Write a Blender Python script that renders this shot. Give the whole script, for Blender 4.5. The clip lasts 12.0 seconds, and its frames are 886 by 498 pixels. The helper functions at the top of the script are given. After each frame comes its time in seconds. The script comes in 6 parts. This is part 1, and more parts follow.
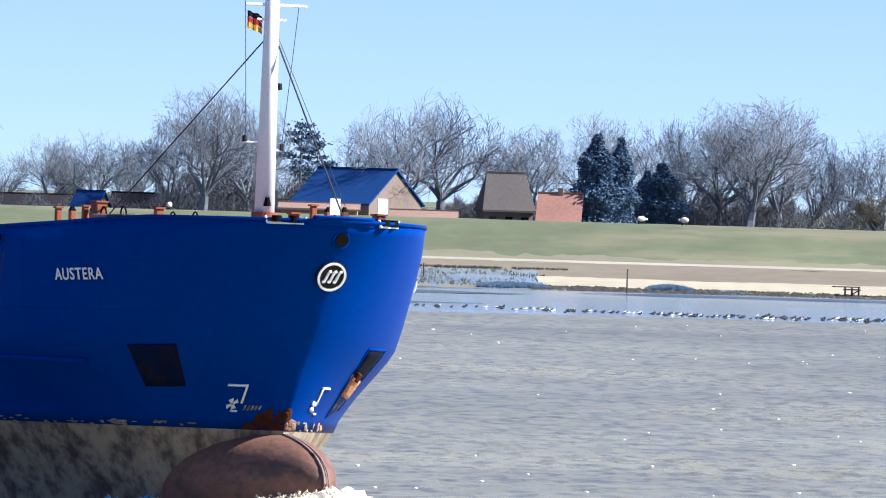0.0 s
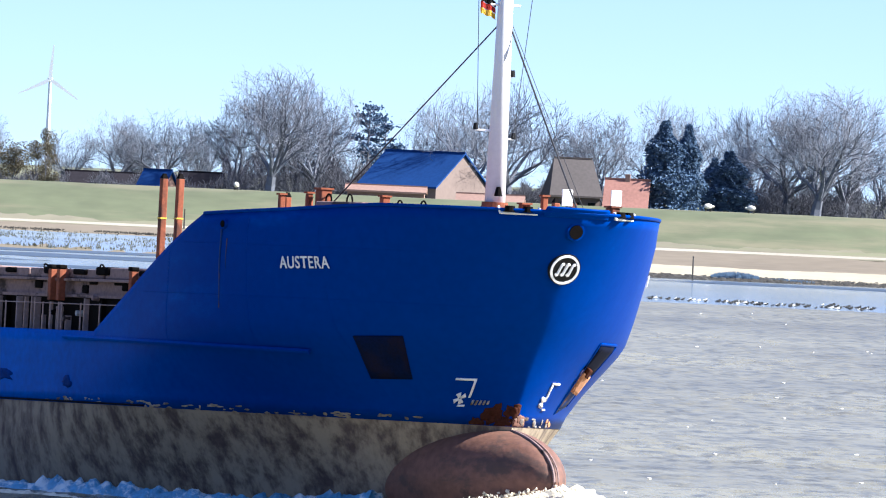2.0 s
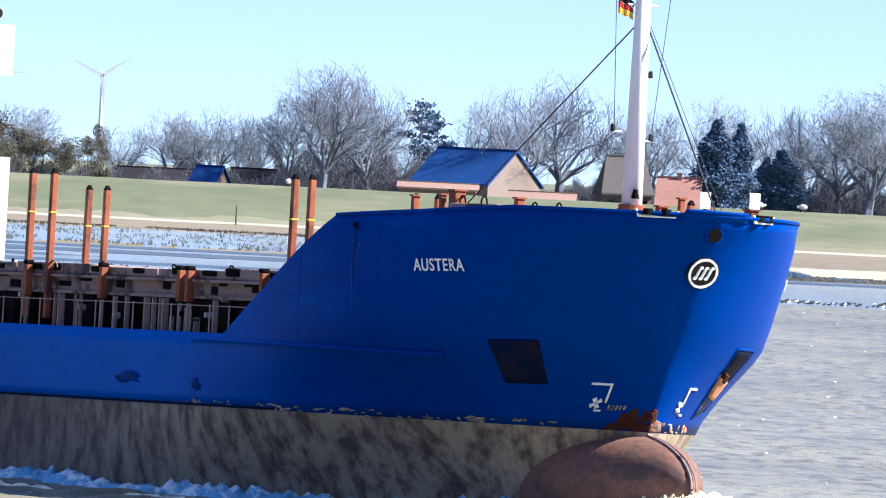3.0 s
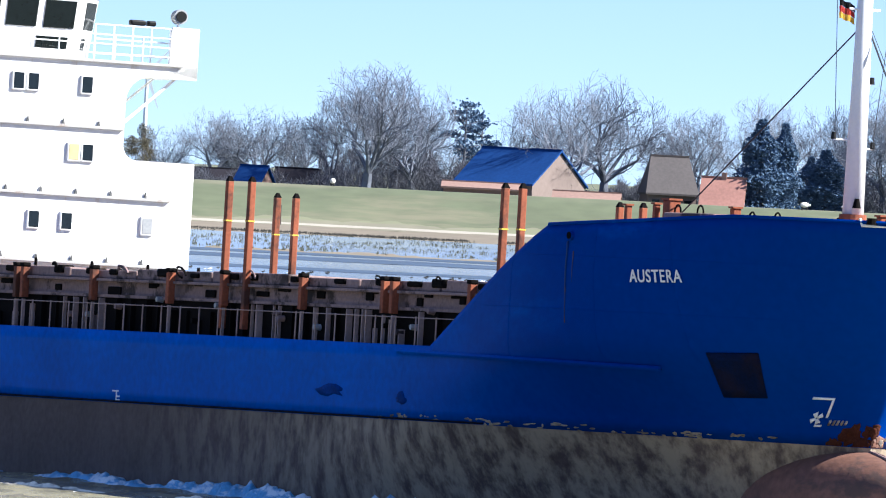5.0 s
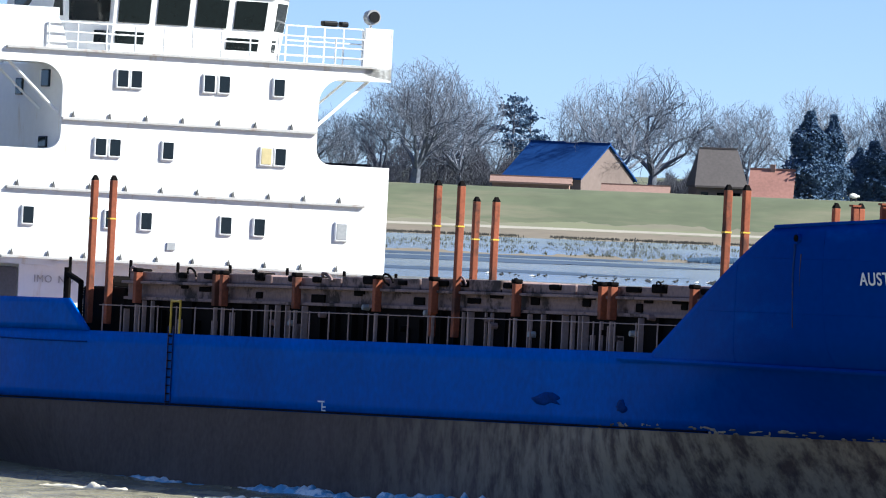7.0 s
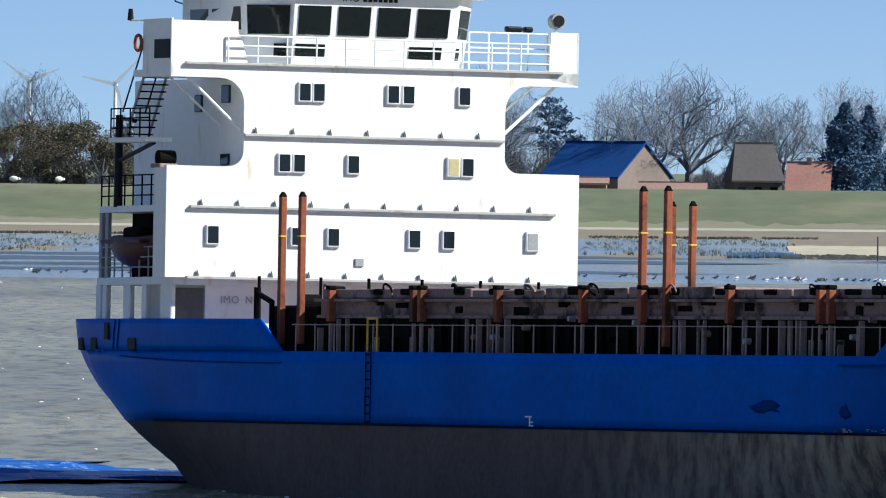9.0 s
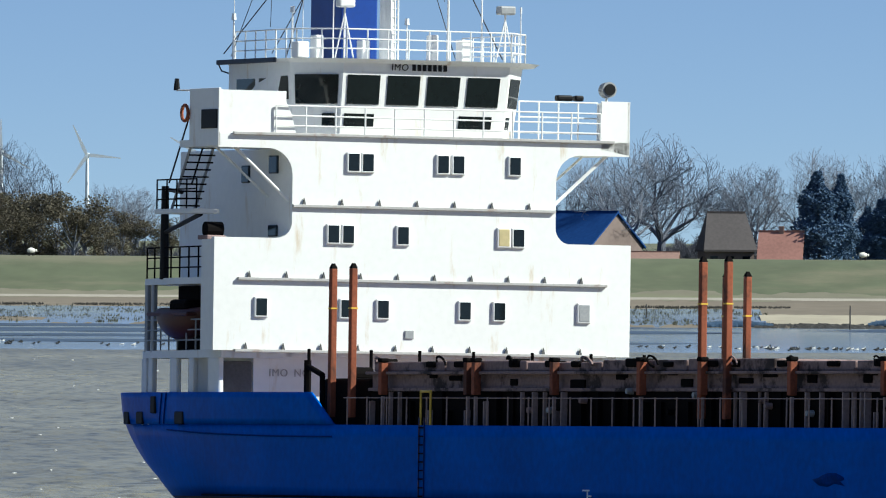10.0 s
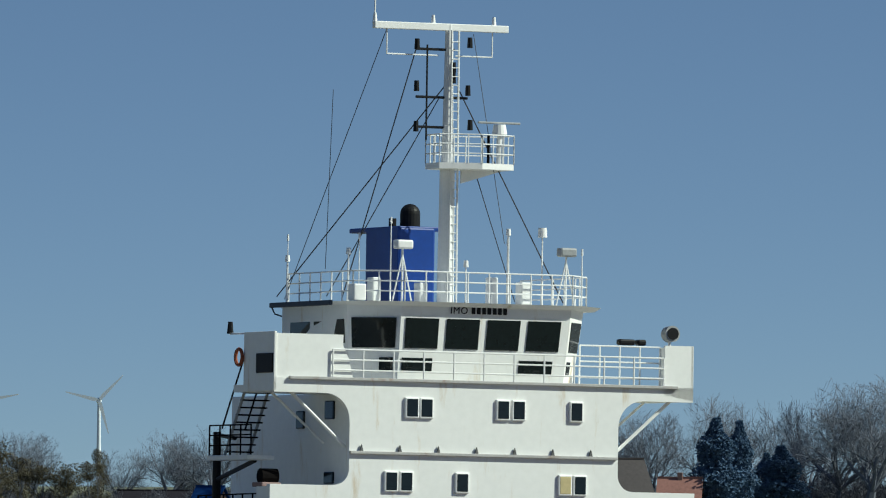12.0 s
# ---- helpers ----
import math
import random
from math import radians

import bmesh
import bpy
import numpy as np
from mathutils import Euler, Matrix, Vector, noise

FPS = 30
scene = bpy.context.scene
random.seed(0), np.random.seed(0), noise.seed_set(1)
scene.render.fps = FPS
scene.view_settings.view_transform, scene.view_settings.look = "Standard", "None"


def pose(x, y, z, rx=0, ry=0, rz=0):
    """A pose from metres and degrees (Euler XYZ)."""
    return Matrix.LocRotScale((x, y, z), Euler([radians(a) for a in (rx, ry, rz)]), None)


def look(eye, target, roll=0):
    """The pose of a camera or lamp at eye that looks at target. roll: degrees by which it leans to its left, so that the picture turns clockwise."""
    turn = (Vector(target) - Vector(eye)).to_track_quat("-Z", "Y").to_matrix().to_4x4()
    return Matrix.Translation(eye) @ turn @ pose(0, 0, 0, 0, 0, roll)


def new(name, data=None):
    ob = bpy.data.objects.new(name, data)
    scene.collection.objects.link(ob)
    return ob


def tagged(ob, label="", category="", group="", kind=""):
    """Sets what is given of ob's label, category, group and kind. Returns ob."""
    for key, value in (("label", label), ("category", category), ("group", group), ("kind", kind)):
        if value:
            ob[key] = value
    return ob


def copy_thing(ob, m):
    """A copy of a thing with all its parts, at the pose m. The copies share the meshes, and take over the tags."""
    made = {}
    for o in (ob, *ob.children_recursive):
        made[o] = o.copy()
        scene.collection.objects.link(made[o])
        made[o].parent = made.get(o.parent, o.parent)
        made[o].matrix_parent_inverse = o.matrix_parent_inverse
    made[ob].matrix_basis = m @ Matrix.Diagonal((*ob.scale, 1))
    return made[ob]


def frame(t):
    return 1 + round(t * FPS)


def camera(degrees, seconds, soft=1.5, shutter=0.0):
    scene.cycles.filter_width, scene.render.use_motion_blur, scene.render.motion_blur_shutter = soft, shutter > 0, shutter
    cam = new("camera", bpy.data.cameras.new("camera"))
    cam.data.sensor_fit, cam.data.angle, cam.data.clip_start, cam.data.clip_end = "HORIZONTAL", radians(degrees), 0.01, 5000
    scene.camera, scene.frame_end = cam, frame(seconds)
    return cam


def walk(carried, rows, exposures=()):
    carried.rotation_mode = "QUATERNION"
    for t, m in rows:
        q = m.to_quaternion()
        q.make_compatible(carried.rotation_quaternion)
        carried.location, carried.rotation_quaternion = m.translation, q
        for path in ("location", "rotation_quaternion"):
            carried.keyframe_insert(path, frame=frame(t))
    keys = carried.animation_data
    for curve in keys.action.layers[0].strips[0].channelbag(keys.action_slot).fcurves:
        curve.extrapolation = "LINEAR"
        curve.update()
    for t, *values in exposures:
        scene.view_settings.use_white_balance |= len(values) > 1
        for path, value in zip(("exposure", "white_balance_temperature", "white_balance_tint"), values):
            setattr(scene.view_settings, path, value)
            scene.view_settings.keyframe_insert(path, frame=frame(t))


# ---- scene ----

# ---- camera: a long lens on the river bank, panning and tilting by hand ----
EYE = (0.0, 0.0, 11.4)
cam = camera(3.667, 12.0, soft=1.1)
AIM = [  # seconds, pan, tilt and lean in degrees
    (0.0, 1.1372, -0.2846, 1.731), (0.5, 1.0917, -0.3175, 2.222), (1.0, 1.0311, -0.3500, 2.509),
    (1.5, 0.9661, -0.3558, 2.619), (2.0, 0.8662, -0.3617, 2.615), (2.5, 0.7698, -0.3696, 2.963),
    (3.0, 0.6531, -0.3826, 2.876), (3.5, 0.5488, -0.3919, 2.760), (5.5, 0.4495, -0.3947, 2.985),
    (6.0, 0.4493, -0.4017, 3.038), (6.5, 0.3719, -0.4151, 2.724), (7.0, 0.2663, -0.4232, 2.339),
    (9.0, 0.1040, -0.4110, 0.497), (9.5, 0.1732, -0.3112, 0.420), (10.0, 0.2167, -0.1200, 0.324),
    (10.5, 0.2715, 0.1020, 0.493), (11.0, 0.3319, 0.3596, 0.566), (11.5, 0.4583, 0.6177, 0.358),
    (12.0, 0.6297, 0.9009, 0.389)]


def aimed(pan, tilt, lean):
    a, e = radians(pan), radians(tilt)
    far = Vector((math.sin(a) * math.cos(e), math.cos(a) * math.cos(e), math.sin(e))) * 100
    return look(EYE, Vector(EYE) + far, lean)


walk(cam, [(t, aimed(a, e, r)) for t, a, e, r in AIM],
     exposures=[(0.0, 1.44, 5900, 9), (0.6, 1.62, 5950, 10), (3.5, 1.76, 5950, 10), (5.5, 1.56, 5850, 7), (7.0, 1.27, 5850, 5), (9.0, 0.85, 5850, 2),
                (10.0, 0.68, 5950, -1), (11.0, 0.3, 6050, -4), (12.0, 0.1, 6050, -7)])

# ---- light: clear spring sky, sun high on the right ----
SUN_AT = Vector((0.985, -0.13, 0.78)).normalized()
world = bpy.data.worlds.new("sky")
scene.world = world
world.use_nodes = True
wt = world.node_tree
sky = wt.nodes.new("ShaderNodeTexSky")
sky.sky_type = "NISHITA"
sky.sun_disc = False
sky.sun_elevation = math.asin(SUN_AT.z)
sky.sun_rotation = math.atan2(SUN_AT.x, SUN_AT.y)
sky.air_density, sky.dust_density, sky.ozone_density = 1.0, 0.8, 2.0
bg = wt.nodes["Background"]
bg.inputs["Strength"].default_value = 0.075
place = wt.nodes.new("ShaderNodeTexCoord")
lift = wt.nodes.new("ShaderNodeMapping")  # the pale band at the horizon is thin on this clear day
lift.inputs["Location"].default_value, lift.inputs["Scale"].default_value = (0, 0, 0.11), (1, 1, 5)
wt.links.new(place.outputs["Generated"], lift.inputs["Vector"])
wt.links.new(lift.outputs["Vector"], sky.inputs["Vector"])
tint = wt.nodes.new("ShaderNodeVectorMath")  # a clear, deep blue spring sky
tint.operation = "MULTIPLY"
tint.inputs[1].default_value = (1.04, 1.0, 1.1)
wt.links.new(sky.outputs[0], tint.inputs[0])
wt.links.new(tint.outputs[0], bg.inputs["Color"])
sun = new("sun", bpy.data.lights.new("sun", "SUN"))
sun.data.energy, sun.data.angle, sun.data.color = 5.0, radians(0.53), (1.0, 0.93, 0.825)
sun.matrix_world = look((300, -200, 400), Vector((300, -200, 400)) - SUN_AT * 10)


# ---- materials ----
def mat(name, colour, rough=0.6, metal=0.0, var=0.25, scale=1.0, bump=0.0, bump_scale=8.0, stain=None, stain_amount=0.0,
        stain_scale=(1, 1, 1), stain_edge=(0.55, 0.7), island=0.0, coat=0.0, spec=0.5, stain_from=None, least=0.12, spec_tint=(1, 1, 1)):
    """A plain surface with large and fine variation, and stains or shade of a second colour."""
    m = bpy.data.materials.new(name)
    m.use_nodes = True
    nt = m.node_tree
    N, L = nt.nodes.new, nt.links.new
    b = nt.nodes["Principled BSDF"]
    b.inputs["Roughness"].default_value, b.inputs["Metallic"].default_value = rough, metal
    b.inputs["Coat Weight"].default_value = coat
    b.inputs["Specular IOR Level"].default_value = spec
    b.inputs["Specular Tint"].default_value = (*spec_tint, 1)
    co = N("ShaderNodeTexCoord")
    big = N("ShaderNodeTexNoise")
    big.inputs["Scale"].default_value, big.inputs["Detail"].default_value = 0.35 * scale, 6
    fine = N("ShaderNodeTexNoise")
    fine.inputs["Scale"].default_value, fine.inputs["Detail"].default_value = 5 * scale, 5
    for n in (big, fine):
        L(co.outputs["Object"], n.inputs["Vector"])
    add = N("ShaderNodeMath")
    add.operation = "ADD"
    L(big.outputs[0], add.inputs[0]), L(fine.outputs[0], add.inputs[1])
    rng = N("ShaderNodeMapRange")
    rng.inputs[1].default_value, rng.inputs[2].default_value = 0.6, 1.4
    rng.inputs[3].default_value, rng.inputs[4].default_value = 1 - var, 1 + var
    L(add.outputs[0], rng.inputs[0])
    last = rng.outputs[0]
    if island:
        geo = N("ShaderNodeNewGeometry")
        ir = N("ShaderNodeMapRange")
        ir.inputs[3].default_value, ir.inputs[4].default_value = 1 - island, 1 + island
        L(geo.outputs["Random Per Island"], ir.inputs[0])
        mul = N("ShaderNodeMath")
        mul.operation = "MULTIPLY"
        L(last, mul.inputs[0]), L(ir.outputs[0], mul.inputs[1])
        last = mul.outputs[0]
    vm = N("ShaderNodeVectorMath")
    vm.operation = "SCALE"
    vm.inputs[0].default_value = colour
    L(last, vm.inputs["Scale"])
    out = vm.outputs[0]
    if stain:
        mp = N("ShaderNodeMapping")
        mp.inputs["Scale"].default_value = stain_scale
        st = N("ShaderNodeTexNoise")
        st.inputs["Scale"].default_value, st.inputs["Detail"].default_value, st.inputs["Roughness"].default_value = 1.0, 8, 0.65
        L(co.outputs["Object"], mp.inputs[0]), L(mp.outputs[0], st.inputs["Vector"])
        sr = N("ShaderNodeMapRange")
        sr.interpolation_type = "SMOOTHSTEP"
        sr.inputs[1].default_value, sr.inputs[2].default_value = stain_edge
        sr.inputs[4].default_value = stain_amount
        L(st.outputs[0], sr.inputs[0])
        # share of the second colour: real wear, and M_BLUE's painted bow shade
        worn = sr.outputs[0]
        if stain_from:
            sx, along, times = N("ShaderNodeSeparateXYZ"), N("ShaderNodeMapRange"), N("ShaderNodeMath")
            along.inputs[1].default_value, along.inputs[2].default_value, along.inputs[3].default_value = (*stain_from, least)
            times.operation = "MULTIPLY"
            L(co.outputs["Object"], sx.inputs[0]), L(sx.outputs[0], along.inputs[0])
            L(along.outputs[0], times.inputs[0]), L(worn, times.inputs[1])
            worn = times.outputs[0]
        mx = N("ShaderNodeMix")
        mx.data_type = "RGBA"
        mx.inputs["B"].default_value = (*stain, 1)
        L(worn, mx.inputs["Factor"]), L(out, mx.inputs["A"])
        out = mx.outputs["Result"]
    L(out, b.inputs["Base Color"])
    if bump:
        bt = N("ShaderNodeTexNoise")
        bt.inputs["Scale"].default_value, bt.inputs["Detail"].default_value = bump_scale, 4
        L(co.outputs["Object"], bt.inputs["Vector"])
        bn = N("ShaderNodeBump")
        bn.inputs["Strength"].default_value, bn.inputs["Distance"].default_value = bump, 0.1
        L(bt.outputs[0], bn.inputs["Height"]), L(bn.outputs[0], b.inputs["Normal"])
    return m


# second, darker blue ahead of x 50 stands in for shade on the bow
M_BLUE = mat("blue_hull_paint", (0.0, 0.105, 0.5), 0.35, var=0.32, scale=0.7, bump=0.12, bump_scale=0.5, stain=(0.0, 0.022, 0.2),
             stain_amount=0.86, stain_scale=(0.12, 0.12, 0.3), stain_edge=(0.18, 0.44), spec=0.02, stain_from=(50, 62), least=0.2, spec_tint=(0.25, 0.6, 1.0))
M_CHIP = mat("scraped_primer", (0.32, 0.3, 0.28), 0.8, var=0.4, scale=2, stain=(0.07, 0.045, 0.035), stain_amount=0.9, stain_scale=(3, 3, 2), stain_edge=(0.42, 0.58))
M_BOOT = mat("worn_antifouling", (0.1, 0.077, 0.07), 0.75, var=0.3, scale=0.8, bump=0.2, bump_scale=2, stain=(0.54, 0.46, 0.33),
             stain_amount=0.55, stain_scale=(1.3, 1.3, 0.7), stain_edge=(0.36, 0.62), spec=0.15, stain_from=(30, 52), least=0.06)
M_BULB = mat("rusty_red_bulb", (0.17, 0.08, 0.056), 0.7, var=0.4, scale=0.8, bump=0.2, bump_scale=3, stain=(0.06, 0.04, 0.035),
             stain_amount=0.8, stain_scale=(0.5, 0.5, 0.9), stain_edge=(0.48, 0.62))
M_RUST = mat("rust", (0.05, 0.018, 0.012), 0.9, var=0.4, scale=3, bump=0.3, spec=0.05)
M_TANRUST = mat("flaking_tan_rust", (0.42, 0.2, 0.1), 0.85, var=0.35, scale=3, bump=0.3)
M_WHITE = mat("white_ship_paint", (0.8, 0.8, 0.78), 0.5, var=0.05, scale=0.8, stain=(0.5, 0.36, 0.18), stain_amount=0.7,
              stain_scale=(1.6, 1.6, 0.3), stain_edge=(0.57, 0.75))
M_PLAINWHITE = mat("white_enamel", (0.8, 0.8, 0.79), 0.45, var=0.06, scale=2)
M_SILL = mat("grey_ledge_paint", (0.42, 0.41, 0.4), 0.6, var=0.2, scale=2, stain=(0.2, 0.12, 0.07), stain_amount=0.6, stain_scale=(2, 2, 2))
M_ORANGE = mat("orange_brown_paint", (0.26, 0.08, 0.042), 0.65, var=0.3, scale=2, stain=(0.05, 0.03, 0.025), stain_amount=0.8,
               stain_scale=(1, 1, 0.6), stain_edge=(0.5, 0.65), spec=0.15)
M_BROWN = mat("dark_red_brown_paint", (0.25, 0.175, 0.165), 0.7, var=0.3, scale=1.5, stain=(0.012, 0.01, 0.01), stain_amount=0.85,
              stain_scale=(0.8, 0.8, 0.8), stain_edge=(0.5, 0.62), spec=0.15)
# dark steel, also used for plates that stand in for shade
M_DARK = mat("dark_steel_and_shade", (0.006, 0.005, 0.005), 0.8, var=0.4, scale=2, spec=0.04)
M_BLACK = mat("black_paint", (0.012, 0.012, 0.013), 0.5, var=0.3, scale=2, spec=0.15)
M_POST = mat("pale_brown_post_paint", (0.36, 0.265, 0.24), 0.7, var=0.3, scale=2, spec=0.15)
M_STREAK = mat("streaked_blue_paint", (0.004, 0.035, 0.16), 0.6, var=0.4, scale=2, spec=0.1, stain=(0.12, 0.07, 0.04), stain_amount=0.7, stain_scale=(2, 2, 0.8), stain_edge=(0.5, 0.62))
M_SCUFF = mat("rubbed_dark_blue_paint", (0.0, 0.035, 0.2), 0.6, var=0.4, scale=2, spec=0.03)
M_RECESS = mat("dark_blue_recess_shade", (0.002, 0.008, 0.04), 0.7, var=0.5, scale=2, spec=0.05, stain=(0.02, 0.012, 0.012), stain_amount=0.4, stain_scale=(1.2, 1.2, 0.9), stain_edge=(0.4, 0.6))
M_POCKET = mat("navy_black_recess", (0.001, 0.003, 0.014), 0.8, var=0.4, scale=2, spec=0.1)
M_ROOFEDGE = mat("dark_navy_roof_edge", (0.008, 0.018, 0.04), 0.5, var=0.2, scale=2)
# grey that stands in for shade on the ledge brackets and in the doorway
M_SHADEGREY = mat("shade_grey", (0.09, 0.09, 0.09), 0.6, var=0.3, scale=2)
M_GREY = mat("grey_steel", (0.3, 0.31, 0.32), 0.5, var=0.2, scale=2)
M_YELLOW = mat("yellow_band", (0.7, 0.45, 0.05), 0.5, var=0.2)
M_RED = mat("red_paint", (0.45, 0.03, 0.02), 0.5, var=0.2)
M_BOAT = mat("dull_red_lifeboat", (0.062, 0.014, 0.01), 0.5, var=0.25)
M_LETTER = mat("white_lettering", (0.75, 0.76, 0.78), 0.5, var=0.05)
M_FUNNEL = mat("blue_funnel_paint", (0.004, 0.04, 0.24), 0.4, var=0.15)
M_WIRE = mat("steel_wire", (0.05, 0.05, 0.055), 0.5, metal=0.4)
M_GLASS = mat("dark_window_glass", (0.006, 0.01, 0.011), 0.08, var=0.3, spec=0.3)
M_CURTAIN = mat("yellow_curtain", (0.5, 0.42, 0.22), 0.8, var=0.2)
M_FOAM = mat("white_water_foam", (0.78, 0.7, 0.55), 0.8, var=0.25, scale=1.5, bump=0.6, bump_scale=4, stain=(0.25, 0.22, 0.17),
             stain_amount=0.7, stain_scale=(1.2, 1.2, 1.2), stain_edge=(0.5, 0.65))
M_GRASS = mat("dike_grass", (0.088, 0.102, 0.054), 0.9, var=0.25, scale=0.06, stain=(0.165, 0.15, 0.095), stain_amount=0.75,
              stain_scale=(0.03, 0.08, 0.08), stain_edge=(0.42, 0.62))
M_DRYGRASS = mat("dry_dike_foot", (0.16, 0.147, 0.1), 0.9, var=0.2, scale=0.06, stain=(0.15, 0.16, 0.085), stain_amount=0.8,
                 stain_scale=(0.03, 0.12, 0.12), stain_edge=(0.45, 0.6))
M_TURBINE = mat("white_turbine_paint", (0.75, 0.8, 0.85), 0.7, var=0.05)
M_FORESHORE = mat("dry_foreshore", (0.158, 0.13, 0.094), 0.9, var=0.2, scale=0.08, stain=(0.12, 0.11, 0.06), stain_amount=0.6,
                  stain_scale=(0.02, 0.1, 0.1))
M_STONE = mat("dark_riprap", (0.045, 0.043, 0.04), 0.9, var=0.4, scale=0.6, island=0.4)
M_SAND = mat("pale_sand", (0.34, 0.3, 0.22), 0.9, var=0.15, scale=0.1)
M_PATH = mat("pale_track", (0.31, 0.28, 0.23), 0.9, var=0.15, scale=0.2)
# blue-grey haze of the distance is mixed into both twig colours
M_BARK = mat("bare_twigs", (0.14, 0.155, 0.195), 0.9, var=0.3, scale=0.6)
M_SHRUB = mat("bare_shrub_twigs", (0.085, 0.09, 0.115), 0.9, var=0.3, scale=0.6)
M_REED = mat("dead_reeds", (0.06, 0.062, 0.042), 0.9, var=0.4, scale=0.5, island=0.5)
# blue haze of the distance is mixed into the needle colour
M_NEEDLE = mat("haze_blue_needles", (0.1, 0.16, 0.25), 0.8, var=0.3, scale=0.5, island=0.22, spec=0.03)
M_BUSH = mat("early_leaves", (0.14, 0.125, 0.09), 0.85, var=0.3, scale=0.3, island=0.4, spec=0.05)
M_ROOFB = mat("dark_blue_slates", (0.012, 0.05, 0.18), 0.8, var=0.2, scale=0.6, spec=0.08)
M_ROOFR = mat("red_roof_tiles", (0.3, 0.145, 0.115), 0.7, var=0.25, scale=0.6)
M_ROOFG = mat("brown_roof_tiles", (0.065, 0.055, 0.055), 0.7, var=0.25, scale=0.6)
M_OLDROOF = mat("old_black_roofing", (0.022, 0.02, 0.026), 0.8, var=0.3, scale=0.6, spec=0.1)
M_BRICK = mat("red_brick", (0.25, 0.155, 0.125), 0.8, var=0.2, scale=0.6)
M_PALEBRICK = mat("weathered_brick_gable", (0.16, 0.122, 0.11), 0.8, var=0.15, scale=0.5)
M_WOOL = mat("white_wool", (0.7, 0.68, 0.62), 0.9)
M_BIRD = mat("dark_bird", (0.03, 0.03, 0.03), 0.8)


def water_material():
    m = bpy.data.materials.new("turbid_river_water")
    m.use_nodes = True
    nt = m.node_tree
    N, L = nt.nodes.new, nt.links.new
    b = nt.nodes["Principled BSDF"]
    co = N("ShaderNodeTexCoord")
    mp = N("ShaderNodeMapping")
    mp.inputs["Scale"].default_value = (0.025, 0.016, 1)
    n1 = N("ShaderNodeTexNoise")
    n1.inputs["Scale"].default_value, n1.inputs["Detail"].default_value = 1.0, 6
    L(co.outputs["Object"], mp.inputs[0]), L(mp.outputs[0], n1.inputs["Vector"])
    ramp = N("ShaderNodeValToRGB")
    ramp.color_ramp.elements[0].position, ramp.color_ramp.elements[0].color = 0.35, (0.178, 0.162, 0.104, 1)
    ramp.color_ramp.elements[1].position, ramp.color_ramp.elements[1].color = 0.7, (0.27, 0.25, 0.168, 1)
    L(n1.outputs[0], ramp.inputs[0])
    # streaks in the colour, for turbid water and for shaded wave faces
    mp2 = N("ShaderNodeMapping")
    mp2.inputs["Scale"].default_value = (0.9, 0.24, 1)
    mp2.inputs["Rotation"].default_value = (0, 0, 0.12)
    n3 = N("ShaderNodeTexNoise")
    n3.inputs["Scale"].default_value, n3.inputs["Detail"].default_value, n3.inputs["Roughness"].default_value = 1.0, 5, 0.7
    L(co.outputs["Object"], mp2.inputs[0]), L(mp2.outputs[0], n3.inputs["Vector"])
    rg = N("ShaderNodeMapRange")
    rg.inputs[1].default_value, rg.inputs[2].default_value, rg.inputs[3].default_value, rg.inputs[4].default_value = 0.36, 0.54, 0.5, 1.08
    L(n3.outputs[0], rg.inputs[0])
    sc = N("ShaderNodeVectorMath")
    sc.operation = "SCALE"
    L(ramp.outputs[0], sc.inputs[0]), L(rg.outputs[0], sc.inputs["Scale"]), L(sc.outputs[0], b.inputs["Base Color"])
    b.inputs["Roughness"].default_value = 0.24
    b.inputs["IOR"].default_value = 1.33
    b.inputs["Specular IOR Level"].default_value = 0.16
    n2 = N("ShaderNodeTexNoise")
    n2.inputs["Scale"].default_value, n2.inputs["Detail"].default_value = 1.6, 5
    L(co.outputs["Object"], n2.inputs["Vector"])
    bn = N("ShaderNodeBump")
    bn.inputs["Strength"].default_value, bn.inputs["Distance"].default_value = 0.02, 0.05
    L(n2.outputs[0], bn.inputs["Height"]), L(bn.outputs[0], b.inputs["Normal"])
    return m


M_WATER = water_material()
# the sky's blue reflection is partly put into this base colour
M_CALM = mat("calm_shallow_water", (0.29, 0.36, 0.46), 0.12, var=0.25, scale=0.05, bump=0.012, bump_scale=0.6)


# ---- mesh helpers ----
def mesh_from(name, verts, faces, material, smooth=False):
    me = bpy.data.meshes.new(name)
    me.from_pydata([tuple(v) for v in verts], [], faces)
    me.update()
    if smooth:
        me.polygons.foreach_set("use_smooth", [True] * len(me.polygons))
    me.materials.append(material)
    return me


def part(name, bm, material, parent, label=""):
    """Links a bmesh or a mesh as one object under a thing or a part."""
    if isinstance(bm, bmesh.types.BMesh):
        me = bpy.data.meshes.new(name)
        bm.to_mesh(me)
        bm.free()
        me.materials.append(material)
    else:
        me = bm
    ob = new(name, me)
    ob.parent = parent
    if label:
        ob["label"] = label
    return ob


def add_box(bm, lo, hi, bevel=0.0):
    r = bmesh.ops.create_cube(bm, size=1.0)
    c, s = [(a + b) / 2 for a, b in zip(lo, hi)], [abs(b - a) for a, b in zip(lo, hi)]
    for v in r["verts"]:
        v.co = Vector((c[0] + v.co.x * s[0], c[1] + v.co.y * s[1], c[2] + v.co.z * s[2]))
    if bevel:
        es = list({e for v in r["verts"] for e in v.link_edges})
        bmesh.ops.bevel(bm, geom=es, offset=bevel, segments=2, affect="EDGES", profile=0.5)
    return bm


def box(lo, hi, bevel=0.0):
    return add_box(bmesh.new(), lo, hi, bevel)


